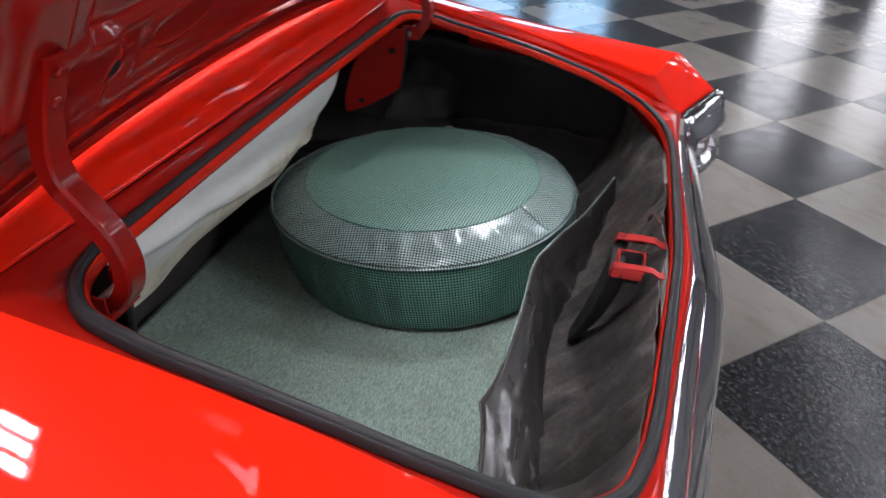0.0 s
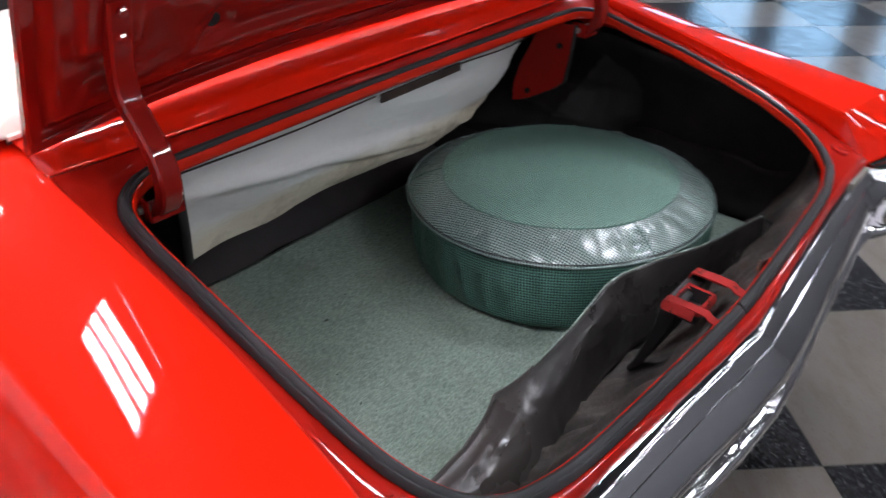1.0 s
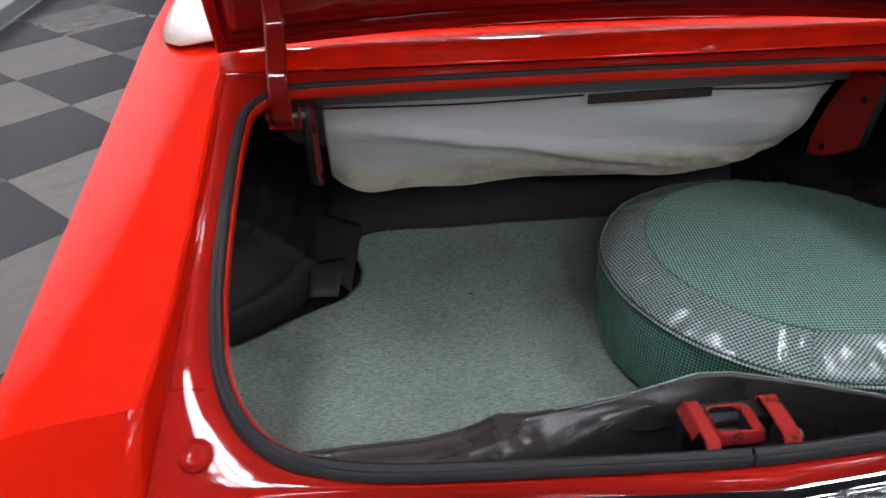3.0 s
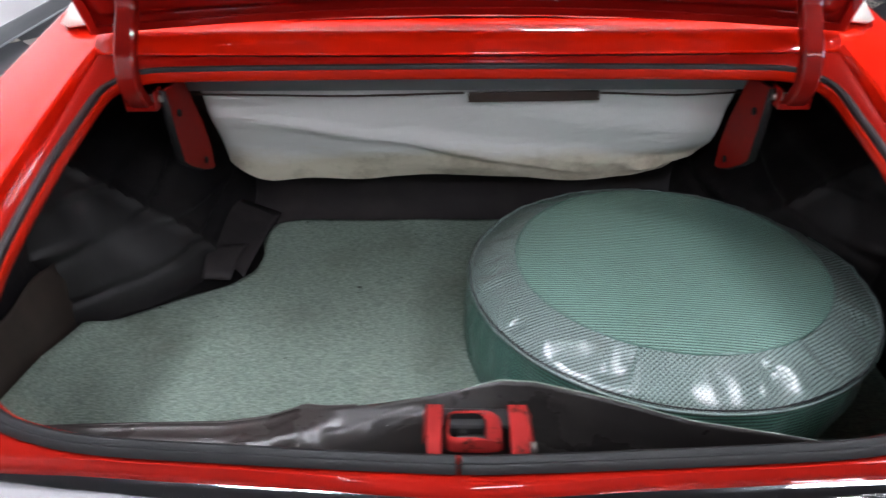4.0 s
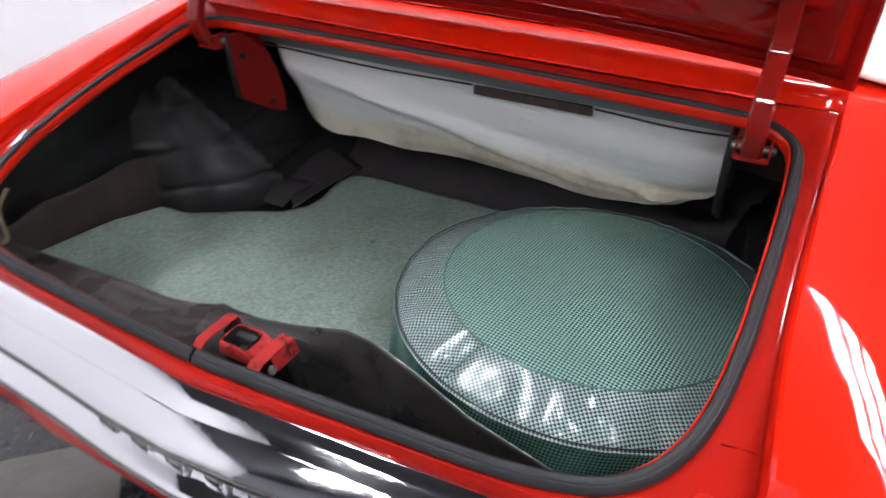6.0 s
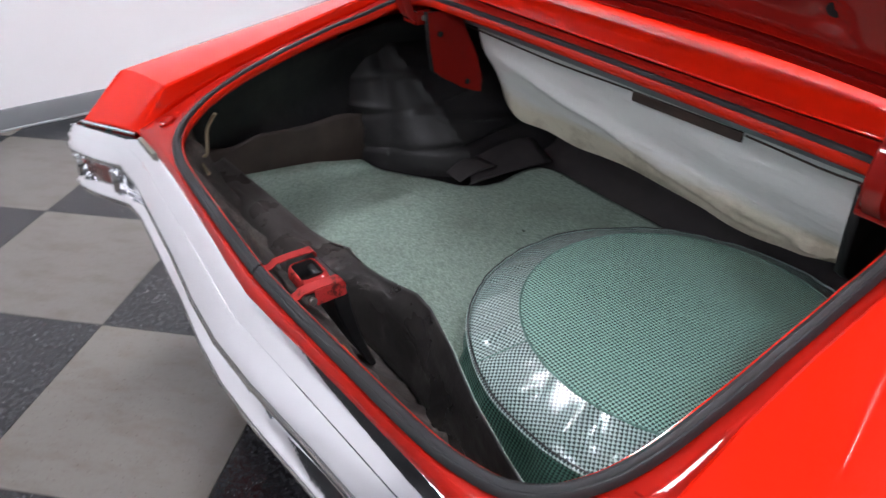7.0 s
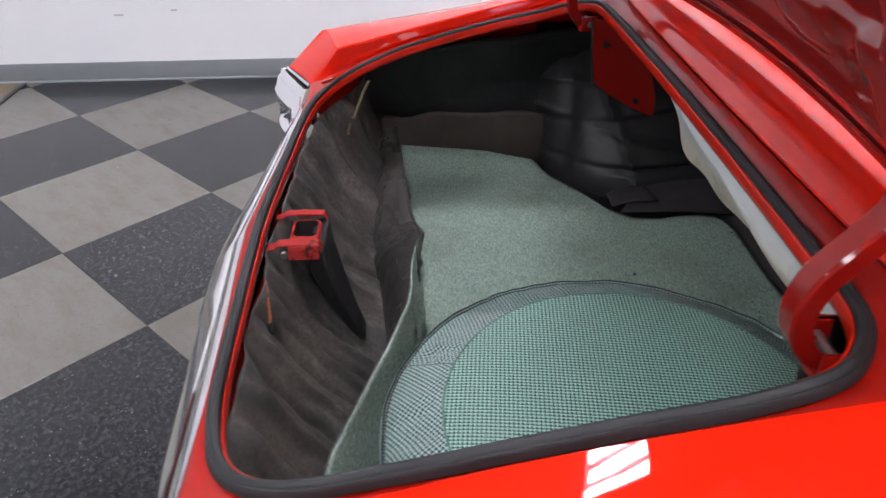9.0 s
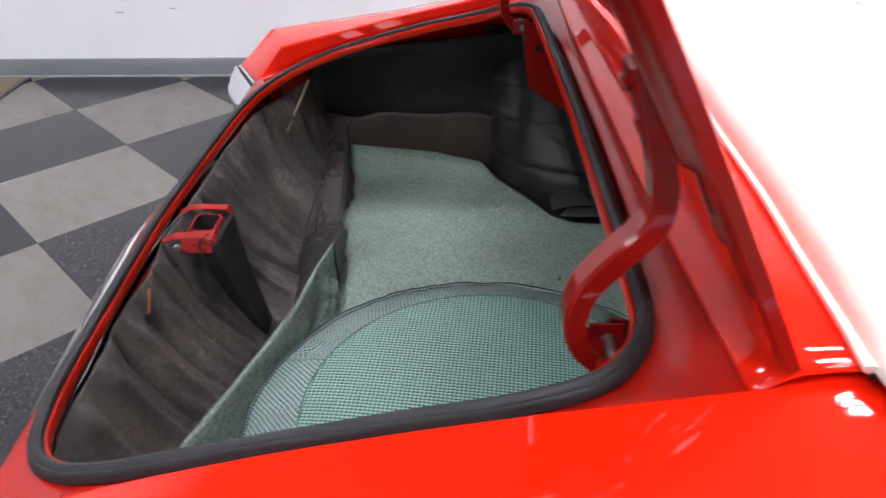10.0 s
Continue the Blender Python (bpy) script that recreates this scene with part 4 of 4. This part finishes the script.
part("liner_strip", box_bm((0.255, 0.006, 0.020), (0.135, 0.786, 0.898), 0.002, Matrix.Rotation(radians(-0.8), 3, "Y")), BROWN_BAR, car, "brown fibre strip on the liner")
for x0, x1 in ((-0.545, 0.0), (0.265, 0.54)):
    wire = [Vector((x0 + (x1 - x0) * k / 8, 0.790 + 0.002 * math.sin(k), 0.903 - 0.004 * math.sin(math.pi * k / 8))) for k in range(9)]
    part("liner_wire", tube_bm(wire, round_section(0.0022, 6), (0, 0, 1)), BROWN_BAR, car, "thin dark wire")
part("liner_board", box_bm((1.10, 0.004, 0.055), (0, 0.783, 0.940), 0.001), GREY_BOARD, car, "grey backing board")
# underside of the panel in front of the opening
part("front_brace", box_bm((1.3, 0.05, 0.012), (0, 0.745, 0.976), 0.003), DARK_INNER, car)

part("well_cover", box_bm((1.56, 0.46, 0.008), (0, 1.03, 0.990), 0.002), DARK_INNER, car, "black cover over the well of the folded top")
part("well_front", box_bm((1.60, 0.012, 0.12), (0, 1.258, 0.940), 0.002), DARK_INNER, car)

# latch
latch = new("trunk_latch")
latch.parent = car
tagged(latch, "red painted trunk latch striker on a black support")
for x, wide in ((-0.042, 0.0085), (0.058, 0.0105)):
    arm = [(x, 0.000, 0.760), (x, 0.012, 0.762), (x, 0.02, 0.768), (x, 0.05, 0.769), (x, 0.086, 0.767), (x, 0.090, 0.762), (x, 0.091, 0.748)]
    part("arm", tube_bm([Vector(p) for p in arm], [(-wide, -0.0011), (wide, -0.0011), (wide, 0.0011), (-wide, 0.0011)], (1, 0, 0)), RED_WORN, latch)
    s = -1 if x < 0 else 1
    flange = box_bm((0.002, 0.052, 0.016 if x < 0 else 0.022), (x + s * (wide + 0.001), 0.062, 0.7600 if x < 0 else 0.757), 0.0008)
    for v in flange.verts:
        v.co.x += s * max(0, (0.766 - v.co.z)) * 0.35
    part("arm_flange", flange, RED_WORN, latch)
# cup of the striker: a rounded square collar with inner walls
bm = bmesh.new()
rings = []
for half_x, half_y, z in ((0.0355, 0.027, 0.744), (0.0345, 0.026, 0.757), (0.0325, 0.0240, 0.7625), (0.0230, 0.0210, 0.7635), (0.0220, 0.0200, 0.7615)):
    loop = []
    for k in range(24):
        a = 2 * math.pi * (k + 0.5) / 24
        ca, sa = math.cos(a), math.sin(a)
        mid = 0.006 if half_x > 0.03 else -0.003
        slope = 0.35 * max(0.0, half_x * ca - 0.004) if half_x > 0.015 and z > 0.75 else 0.0
        loop.append(bm.verts.new((mid + half_x * math.copysign(abs(ca) ** 0.35, ca), 0.058 + half_y * math.copysign(abs(sa) ** 0.35, sa), z - slope)))
    rings.append(loop)
for a, b in zip(rings, rings[1:]):
    for k in range(24):
        bm.faces.new((a[k], a[(k + 1) % 24], b[(k + 1) % 24], b[k]))
part("striker_cup", bm, RED_WORN, latch, sharp=50)
throat = bmesh.new()
loops = []
for half, z in ((0.0219, 0.7614), (0.0205, 0.740), (0.0195, 0.722)):
    loops.append([throat.verts.new((-0.003 + half * sx, 0.058 + (half - 0.002) * sy, z)) for sx, sy in ((-1, -1), (1, -1), (1, 1), (-1, 1))])
for a, b in zip(loops, loops[1:]):
    for k in range(4):
        throat.faces.new((a[k], a[(k + 1) % 4], b[(k + 1) % 4], b[k]))
part("striker_throat", throat, BLACK_PLASTIC, latch, "dark worn throat of the striker", smooth=False)
part("striker_plate", box_bm((0.042, 0.032, 0.003), (0.006, 0.058, 0.7345), 0.001), STEEL, latch, "worn steel plate")
part("latch_bolt", disc_stack_bm([(0.007, 0), (0.007, 0.004), (0.005, 0.006)], 12, (1, 0, 0.2), (0.0725, 0.030, 0.754)), STEEL, latch, "small steel bolt")
bm = bmesh.new()
sup = [(0.070, -0.050, 0.094, 0.756, 0.028), (0.072, -0.048, 0.097, 0.715, 0.026), (0.066, -0.034, 0.112, 0.65, 0.020), (0.054, -0.012, 0.135, 0.58, 0.013), (0.046, 0.0, 0.150, 0.545, 0.008)]
rings = []
for x1, x0, y, z, deep in sup:
    rings.append([bm.verts.new(p) for p in ((x0, y, z), (x1, y, z), (x1, y - deep, z - 0.006), (x0, y - deep, z - 0.006))])
for a, b in zip(rings, rings[1:]):
    for k in range(4):
        bm.faces.new((a[k], a[(k + 1) % 4], b[(k + 1) % 4], b[k]))
bm.faces.new(rings[0])
bm.faces.new(rings[-1])
bmesh.ops.bevel(bm, geom=bm.edges[:], offset=0.003, segments=1, affect="EDGES")
part("support", bm, BLACK_PLASTIC, latch, "black pressed steel support")

# small wires
wire = smooth_curve([(-0.62, 0.14, 0.80), (-0.635, 0.12, 0.76), (-0.60, 0.10, 0.72), (-0.63, 0.09, 0.70), (-0.56, 0.085, 0.69)], 6)
part("loom", tube_bm(wire, round_section(0.004, 6), (1, 0, 0.3)), WIRE_TAN, car, "old tan wiring loom")
wire = smooth_curve([(0.15, 0.012, 0.756), (0.175, 0.018, 0.752), (0.195, 0.022, 0.746), (0.213, 0.026, 0.734), (0.224, 0.026, 0.723)], 5)
part("lamp_wire", tube_bm(wire, round_section(0.0022, 6), (0, 0, 1)), COPPER, car, "orange lamp wire")

# ---------- boot cover over the folded top, and the seat ahead of it ----------

rows = []
for i in range(25):
    f = i / 24
    y0 = 0.818 + 0.355 * f
    half = lerp_table([(0, 0.685), (0.03, 0.735), (0.08, 0.770), (0.2, 0.803), (0.35, 0.818), (0.66, 0.838), (1, 0.850)], f)
    row = []
    for j in range(61):
        s = -1 + 2 * j / 60
        edge = 1 - abs(s) ** 10
        rise = 0.062 * min(1, f / 0.25) ** 0.6 * edge ** 0.6 * (1 - 0.35 * max(0, (f - 0.85) / 0.15) ** 2)
        base = lerp_table([(0, 1.040), (0.68, 1.034), (0.86, 0.995)], abs(s) * half) + 0.004 + 0.006 * f
        fold = 0.005 * wob(s * half, y0, 9.0, 6) * edge
        row.append(Vector((s * half, y0 + 0.022 * (1 - s * s) * (1 - f), base + rise + fold)))
    rows.append(row)
boot = sheet("boot_cover", rows, BOOT, car, "white vinyl boot cover over the folded top", 0.006, offset=0.0)
edge_path = [r + Vector((0, -0.001, -0.001)) for r in rows[0]]
part("boot_piping", tube_bm(edge_path[::2], round_section(0.005, 6), (0, 0, 1)), BOOT, car, "white sewn edge piping")
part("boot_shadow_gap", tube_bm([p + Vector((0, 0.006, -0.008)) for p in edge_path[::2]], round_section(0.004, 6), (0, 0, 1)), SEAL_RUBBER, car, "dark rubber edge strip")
snap = Vector((-0.083, 1.14, 1.108))
part("boot_snap", disc_stack_bm([(0.010, 0), (0.010, 0.004), (0.006, 0.007)], 12, (0, 0, 1), snap), STEEL, car, "small metal snap")
part("rear_seat_back", box_bm((1.36, 0.16, 0.50), (0, 1.30, 0.82), 0.05, segments=4), SEAT, car, "beige vinyl rear seat back")
part("rear_seat_cushion", box_bm((1.36, 0.46, 0.20), (0, 1.62, 0.56), 0.05, segments=4), SEAT, car, "beige vinyl rear seat cushion")

# ---------- things in the trunk ----------

FLOOR_Z = 0.466


def carpet():
    """Green carpet on the trunk floor with its uneven outline, thick enough to show an edge."""
    left = [(0.20, -0.80), (0.45, -0.785), (0.58, -0.765), (0.64, -0.69), (0.70, -0.60), (0.745, -0.515), (0.80, -0.475), (0.86, -0.468), (0.92, -0.482), (0.97, -0.485), (1.01, -0.470), (1.03, -0.40)]
    rows = []
    for i in range(61):
        y = 0.20 + 0.83 * i / 60
        xl = lerp_table(left, y)
        xr = 0.78
        row = []
        for j in range(81):
            x = xl + (xr - xl) * j / 80
            rise = 0.10 * max(0, (-x - 0.70) / 0.12) ** 2 * (y < 0.75)
            row.append(Vector((x, y + 0.003 * wob(x, 0, 1.0, 8) * (i == 60), FLOOR_Z + 0.010 + 0.003 * wob(x, y, 2.0, 6) + rise)))
        rows.append(row)
    ob = sheet("carpet", rows, CARPET, None, "", 0.008)
    return tagged(ob, "worn green loop-pile carpet on the trunk floor, rear edge turned up", "carpet")


green = carpet()

FLAP_TOP = [(-0.82, 0.192), (-0.58, 0.212), (-0.5, 0.218), (-0.376, 0.229), (-0.32, 0.240), (-0.275, 0.249), (-0.255, 0.254), (-0.235, 0.248), (-0.20, 0.244), (-0.14, 0.240), (-0.055, 0.235), (0.0, 0.235), (0.05, 0.236), (0.10, 0.231), (0.20, 0.202), (0.31, 0.163), (0.42, 0.131), (0.50, 0.115), (0.57, 0.112), (0.70, 0.12)]
FLAP_Z = [(-0.72, 0.60), (-0.5, 0.592), (-0.376, 0.584), (-0.32, 0.583), (-0.255, 0.590), (-0.20, 0.603), (-0.14, 0.615), (-0.055, 0.637), (0.0, 0.653), (0.05, 0.667), (0.10, 0.668), (0.20, 0.665), (0.31, 0.660), (0.42, 0.668), (0.5, 0.665), (0.57, 0.62), (0.70, 0.54)]
# where the black side meets the rear panel, and where the green side leaves the floor
FLAP_REAR = [(-0.82, 0.125), (-0.64, 0.134), (-0.5, 0.140), (-0.36, 0.140), (-0.25, 0.145), (-0.14, 0.168), (0.0, 0.185), (0.1, 0.185), (0.2, 0.165), (0.35, 0.135), (0.5, 0.105), (0.70, 0.11)]
FLAP_FRONT = [(-0.81, 0.18), (-0.6, 0.200), (-0.36, 0.222), (-0.24, 0.242), (-0.05, 0.258), (0.08, 0.262), (0.2, 0.240), (0.3, 0.212), (0.4, 0.195), (0.6, 0.19), (0.70, 0.18)]


def flap_wrinkle(x, v):
    """Soft dents of the rubber, strongest halfway up, with one pinched corner."""
    pinch = 0.014 * math.exp(-(((x + 0.25) / 0.035) ** 2)) * v
    return lerp_table([(-0.45, 0.45), (-0.28, 1.0), (0.05, 1.0), (0.25, 0.35)], x) * (0.014 * wob(x, v * 0.4, 3.0, 7) + 0.016 * wob(x, v * 0.7, 1.0, 14) - 0.010 * max(0, 0.2 - abs(wob(x, v * 0.8, 6.0, 9))) / 0.2 + 0.012 * (abs(wob(x, v * 0.25, 5.0, 5)) - 0.2)) * math.sin(math.pi * min(1, v * 1.05)) + pinch


def flap_surface(name, material, rear, label, x0=-0.81, x1=0.64, roll=False):
    rows = []
    for i in range(181):
        x = x0 + (x1 - x0) * i / 180
        yb = lerp_table(FLAP_REAR if rear else FLAP_FRONT, x)
        yt, zt = lerp_table(FLAP_TOP, x), lerp_table(FLAP_Z, x)
        zb = (0.515 if x < -0.2 else 0.505) if rear else FLOOR_Z + 0.012
        row = []
        for j in range(19):
            v = j / 18
            wr = flap_wrinkle(x, v)
            bulge = 0.024 * math.sin(math.pi * v) * lerp_table([(0.0, 1.0), (0.12, 0.1)], x)
            y = yb + (yt - yb) * v + (-0.25 * bulge + 0.4 * wr if rear else 0.004 + 0.5 * wr)
            z = zb + (zt - zb) * v ** (0.8 if rear else 1.0) + ((bulge + 0.7 * wr) * (1 - v ** 4) if rear else 0.0)
            if roll:
                y += 0.006 * math.sin(math.pi * v)
            row.append(Vector((x, y, z)))
        rows.append(row)
    return sheet(name, rows, material, green, label, 0.003)


flap_surface("backing_flap", MAT_RUBBER, True, "black rubber backing of the turned-up edge")
flap_surface("carpet_flap", CARPET, False, "", -0.17)
flap_surface("rolled_backing", ROLL_RUBBER, False, "black rubber roll of the turned-up edge", -0.81, -0.168, True)

# loose corner of the black mat
rows = []
for i in range(9):
    f = i / 8
    a = Vector((-0.580, 0.835, 0.522)).lerp(Vector((-0.498, 0.862, 0.512)), f)
    b = Vector((-0.582, 0.748, 0.489)).lerp(Vector((-0.520, 0.750, 0.486)), f)
    rows.append([a.lerp(b, v) + Vector((0, 0, 0.008 * math.sin(math.pi * v))) for v in (0, 0.2, 0.4, 0.6, 0.8, 1.0)])
sheet("mat_flap", rows, FRONT_RUBBER, car, "small loose flap of the black rubber mat", 0.003)
rows = []
for i in range(17):
    f = i / 16
    a = Vector((-0.64, 1.05, 0.56)).lerp(Vector((-0.463, 1.045, 0.487)), f)
    b = Vector((-0.60, 0.86, 0.53)).lerp(Vector((-0.492, 0.765, 0.485)), f)
    bend = 0.028 * math.sin(math.pi * f)
    rows.append([a.lerp(b, v) + Vector((bend * v * (1 - v) * 2, 0.0, 0.004 * math.sin(math.pi * v) + 0.002 * wob(f, v, 1.0, 5))) for v in (0, 0.12, 0.25, 0.37, 0.5, 0.62, 0.75, 0.87, 1.0)])
sheet("mat_corner", rows, FRONT_RUBBER, car, "black rubber mat corner lying over the carpet", 0.003)

# ---------- spare wheel under its fabric cover ----------

spare = empty("spare_wheel", "spare wheel under a green checked fabric cover on carpet", "spare wheel", at=(0.374, 0.556, FLOOR_Z + 0.013))
TILT_M = Matrix.Rotation(radians(-2.1), 3, "X") @ Matrix.Rotation(radians(0.5), 3, "Y")
# the shoulder is sewn from three pieces
PANEL_SEAMS = [radians(d) for d in (-113, 7, 127)]


def cover_crease(ca, sa, h):
    """How far the loose cloth bulges or sinks at that side and height."""
    loose = math.sin(math.pi * min(1, max(0, h / 0.19))) ** 0.7
    fold = abs(wob(ca * 2.6, sa * 2.6, h * 2.0, 2.4)) - 0.25
    shoulder = math.exp(-(((h - 0.168) / 0.016) ** 2))
    pleat = shoulder * (0.0075 * wob(ca * 9, sa * 9, h * 14, 1.3) - 0.006 * max(0, 0.12 - abs(wob(ca * 5, sa * 5, h * 9, 1.7))) / 0.12)
    calm = 1 - 0.75 * math.exp(-(((h - 0.149) / 0.014) ** 2))
    return calm * pleat + calm * (0.007 * wob(ca * 1.2, sa * 1.2, h * 4, 3.2) + 0.0065 * wob(ca * 4, sa * 4, h * 8, 2.0) - 0.016 * fold) * loose


def cover_point(r, h, ang, flat=False):
    """A point of the cover; the side leans in towards its foot, more so on the far side."""
    ca, sa = math.cos(ang), math.sin(ang)
    crease = 0.0 if flat else cover_crease(ca, sa, h)
    low = max(0.0, 1 - h / 0.149)
    r2 = r + crease * min(1, r / 0.2)
    return TILT_M @ Vector((r2 * ca - 0.026 * low, r2 * sa - 0.022 * low, h + 0.7 * crease))


def cover_band(name, profile, material, label, n=240, rings=None, flat=False, pieces=False):
    """A turned band of the cover with wrinkles; UVs are in metres along the cloth."""
    pts = smooth_curve([Vector(p) for p in profile], rings or 6)
    verts, faces, marks = [], [], []
    length = 0.0
    for i, p in enumerate(pts):
        if i:
            length += (p - pts[i - 1]).length
        for k in range(n):
            ang = 2 * math.pi * k / n
            verts.append(cover_point(p.x, p.y, ang, flat))
            marks.append((ang, length, p.x))
    m = len(pts)
    total = length
    for i in range(m - 1):
        for k in range(n):
            faces.append((i * n + k, i * n + (k + 1) % n, (i + 1) * n + (k + 1) % n, (i + 1) * n + k))
    ob = link_mesh(name, verts, faces, material, spare, label, True, 70)
    layer = ob.data.uv_layers.new(name="cloth")
    for poly in ob.data.polygons:
        ks = [ob.data.loops[li].vertex_index for li in poly.loop_indices]
        wrap = any(v % n == n - 1 for v in ks) and any(v % n == 0 for v in ks)
        angs = [marks[v][0] + (2 * math.pi if wrap and v % n == 0 else 0.0) for v in ks]
        mid = sum(angs) / len(angs)
        centre = min((s + math.pi / 3 + 2 * math.pi * w for s in PANEL_SEAMS for w in (-1, 0, 1)), key=lambda a: abs(a - mid))
        for li, vi, ang in zip(poly.loop_indices, ks, angs):
            _, along, r = marks[vi]
            if flat:
                layer.data[li].uv = (r * math.cos(ang), r * math.sin(ang))
            elif pieces:
                reach = 0.279 + total - along
                layer.data[li].uv = (reach * math.sin(ang - centre), reach * math.cos(ang - centre))
            else:
                layer.data[li].uv = (ang * 0.36, along)
    return ob


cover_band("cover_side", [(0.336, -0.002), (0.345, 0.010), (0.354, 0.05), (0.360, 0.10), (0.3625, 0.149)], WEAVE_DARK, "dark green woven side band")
cover_band("cover_shoulder", [(0.3625, 0.149), (0.352, 0.1575), (0.330, 0.1685), (0.305, 0.1795), (0.279, 0.189)], WEAVE_SHINY, "shiny grey-green shoulder band with wrinkles", pieces=True)
cover_band("cover_top", [(0.280, 0.1892), (0.24, 0.1935), (0.18, 0.1965), (0.10, 0.198), (0.002, 0.1985)], WEAVE, "green checked fabric top", flat=True)
cord = [(0.3655 + 0.0042 * math.cos(a), 0.149 + 0.0042 * math.sin(a)) for a in (math.pi * k / 4 for k in range(9))]
cover_band("piping", cord, WEAVE_SHINY, "rounded piping in the same check", rings=1)
shadow_cord = [cover_point(0.3655, 0.1545, 2 * math.pi * k / 160) for k in range(161)]
part("piping_stitch", tube_bm(shadow_cord, round_section(0.0014, 6), (0, 0, 1), caps=False), SEAL_RUBBER, spare, "dark stitched groove above the piping")
seam_loop = [cover_point(0.280, 0.1885, 2 * math.pi * k / 160, True) for k in range(161)]
part("top_seam", tube_bm(seam_loop, round_section(0.0020, 6), (0, 0, 1), caps=False), WEAVE_DARK, spare, "dark sewn seam round the top")
for seam in PANEL_SEAMS:
    line = [cover_point(r, h + 0.0006, seam + 0.02 * math.sin(9 * r)) for r, h in ((0.279, 0.189), (0.305, 0.1795), (0.330, 0.1685), (0.352, 0.1575), (0.3625, 0.149))]
    part("panel_seam", tube_bm(line, round_section(0.0011, 6), (0, 0, 1)), WEAVE_DARK, spare, "sewn seam between two pieces of the shoulder")

# ---------- floor of checkered tiles, turned half a right angle to the wall ----------

TILE, TURN_DEG = 0.61, 45.0
floor = part("floor", box_bm((len_x + 0.3, len_y + 0.3, 0.1), (mid_x, mid_y, -0.056)), GROUT, None, smooth=False)
tagged(floor, "checkered showroom floor of dark and grey speckled tiles", "floor", kind="structure")


def tile_mesh(name, material):
    bm = box_bm((TILE - 0.0015, TILE - 0.0015, 0.006), (0, 0, -0.003))
    top = [e for e in bm.edges if all(v.co.z > -0.001 for v in e.verts)]
    bmesh.ops.bevel(bm, geom=top, offset=0.001, segments=1, affect="EDGES")
    mesh = bpy.data.meshes.new(name)
    bm.to_mesh(mesh)
    bm.free()
    mesh.materials.append(material)
    return mesh


dark_tile, light_tile = tile_mesh("dark_tile", TILE_DARK), tile_mesh("light_tile", TILE_LIGHT)
rot = Matrix.Rotation(radians(TURN_DEG), 4, "Z")
near, far = [], []
for i in range(-16, 22):
    for j in range(-20, 20):
        p = rot @ Vector(((i + 0.5) * TILE, (j + 0.5) * TILE, 0)) + Vector((-1.566, -0.607, 0))
        reach = 0.45
        if ROOM_X[0] - reach < p.x < ROOM_X[1] + reach and ROOM_Y[0] - reach < p.y < ROOM_Y[1] + reach:
            close = -3.6 < p.x < 5.2 and -3.2 < p.y < 6.6
            (near if close else far).append((p, (i + j) % 2))


def clipped_tile(name, p, material):
    """One tile cut off where it meets the walls."""
    bm = box_bm((TILE - 0.0015, TILE - 0.0015, 0.006), (0, 0, -0.003))
    for axis, bound, side in ((0, ROOM_X[0], -1), (0, ROOM_X[1], 1), (1, ROOM_Y[0], -1), (1, ROOM_Y[1], 1)):
        normal = Vector((0, 0, 0))
        normal[axis] = side
        place = Vector((0, 0, 0))
        place[axis] = bound - p[axis]
        turned = rot.to_3x3().transposed()
        bmesh.ops.bisect_plane(bm, geom=bm.verts[:] + bm.edges[:] + bm.faces[:], plane_co=turned @ place, plane_no=turned @ normal, clear_outer=True)
    mesh = bpy.data.meshes.new(name)
    bm.to_mesh(mesh)
    bm.free()
    mesh.materials.append(material)
    return mesh


def at_wall(p):
    return min(p.x - ROOM_X[0], ROOM_X[1] - p.x, p.y - ROOM_Y[0], ROOM_Y[1] - p.y) < 0.435


far += [q for q in near[300:]]
edge = [q for q in near[:300] + far if at_wall(q[0])]
for p, dark in [q for q in near[:300] if not at_wall(q[0])]:
    ob = new("dark_tile" if dark else "light_tile", dark_tile if dark else light_tile)
    ob.parent = floor
    ob.matrix_basis = Matrix.Translation(p) @ rot
for p, dark in edge:
    mesh = clipped_tile("dark_tile" if dark else "light_tile", p, TILE_DARK if dark else TILE_LIGHT)
    if len(mesh.polygons) > 3:
        ob = new("dark_tile" if dark else "light_tile", mesh)
        ob.parent = floor
        ob.matrix_basis = Matrix.Translation(p) @ rot
far = [q for q in far if not at_wall(q[0])]
for kind, material, name in ((1, TILE_DARK, "outer_dark_tiles"), (0, TILE_LIGHT, "outer_light_tiles")):
    verts, faces = [], []
    h = TILE / 2 - 0.00075
    for p, dark in far:
        if dark == kind:
            base = len(verts)
            for dz in (0.0, -0.006):
                verts += [p + rot @ Vector((sx * h, sy * h, dz)) for sx, sy in ((-1, -1), (1, -1), (1, 1), (-1, 1))]
            faces.append(tuple(base + k for k in range(4)))
            faces += [(base + k, base + (k + 1) % 4, base + 4 + (k + 1) % 4, base + 4 + k) for k in range(4)]
    if verts:
        ob = link_mesh(name, verts, faces, material, floor, "", False)
        tagged(ob, kind="stuff")

# tan vinyl beyond a dark transition strip, close to the white wall
tan = part("tan_flooring", box_bm((0.75, 1.6, 0.004), (-2.57, -2.77, 0.002), 0.001), TILE_TAN, None, smooth=False)
tagged(tan, "tan vinyl flooring beside the white wall", "floor", kind="structure")
strip = part("transition_strip", box_bm((0.75, 0.03, 0.006), (-2.57, -1.955, 0.003), 0.002), SEAL_RUBBER, None)
tagged(strip, "dark rubber floor transition strip", "trim", kind="structure")
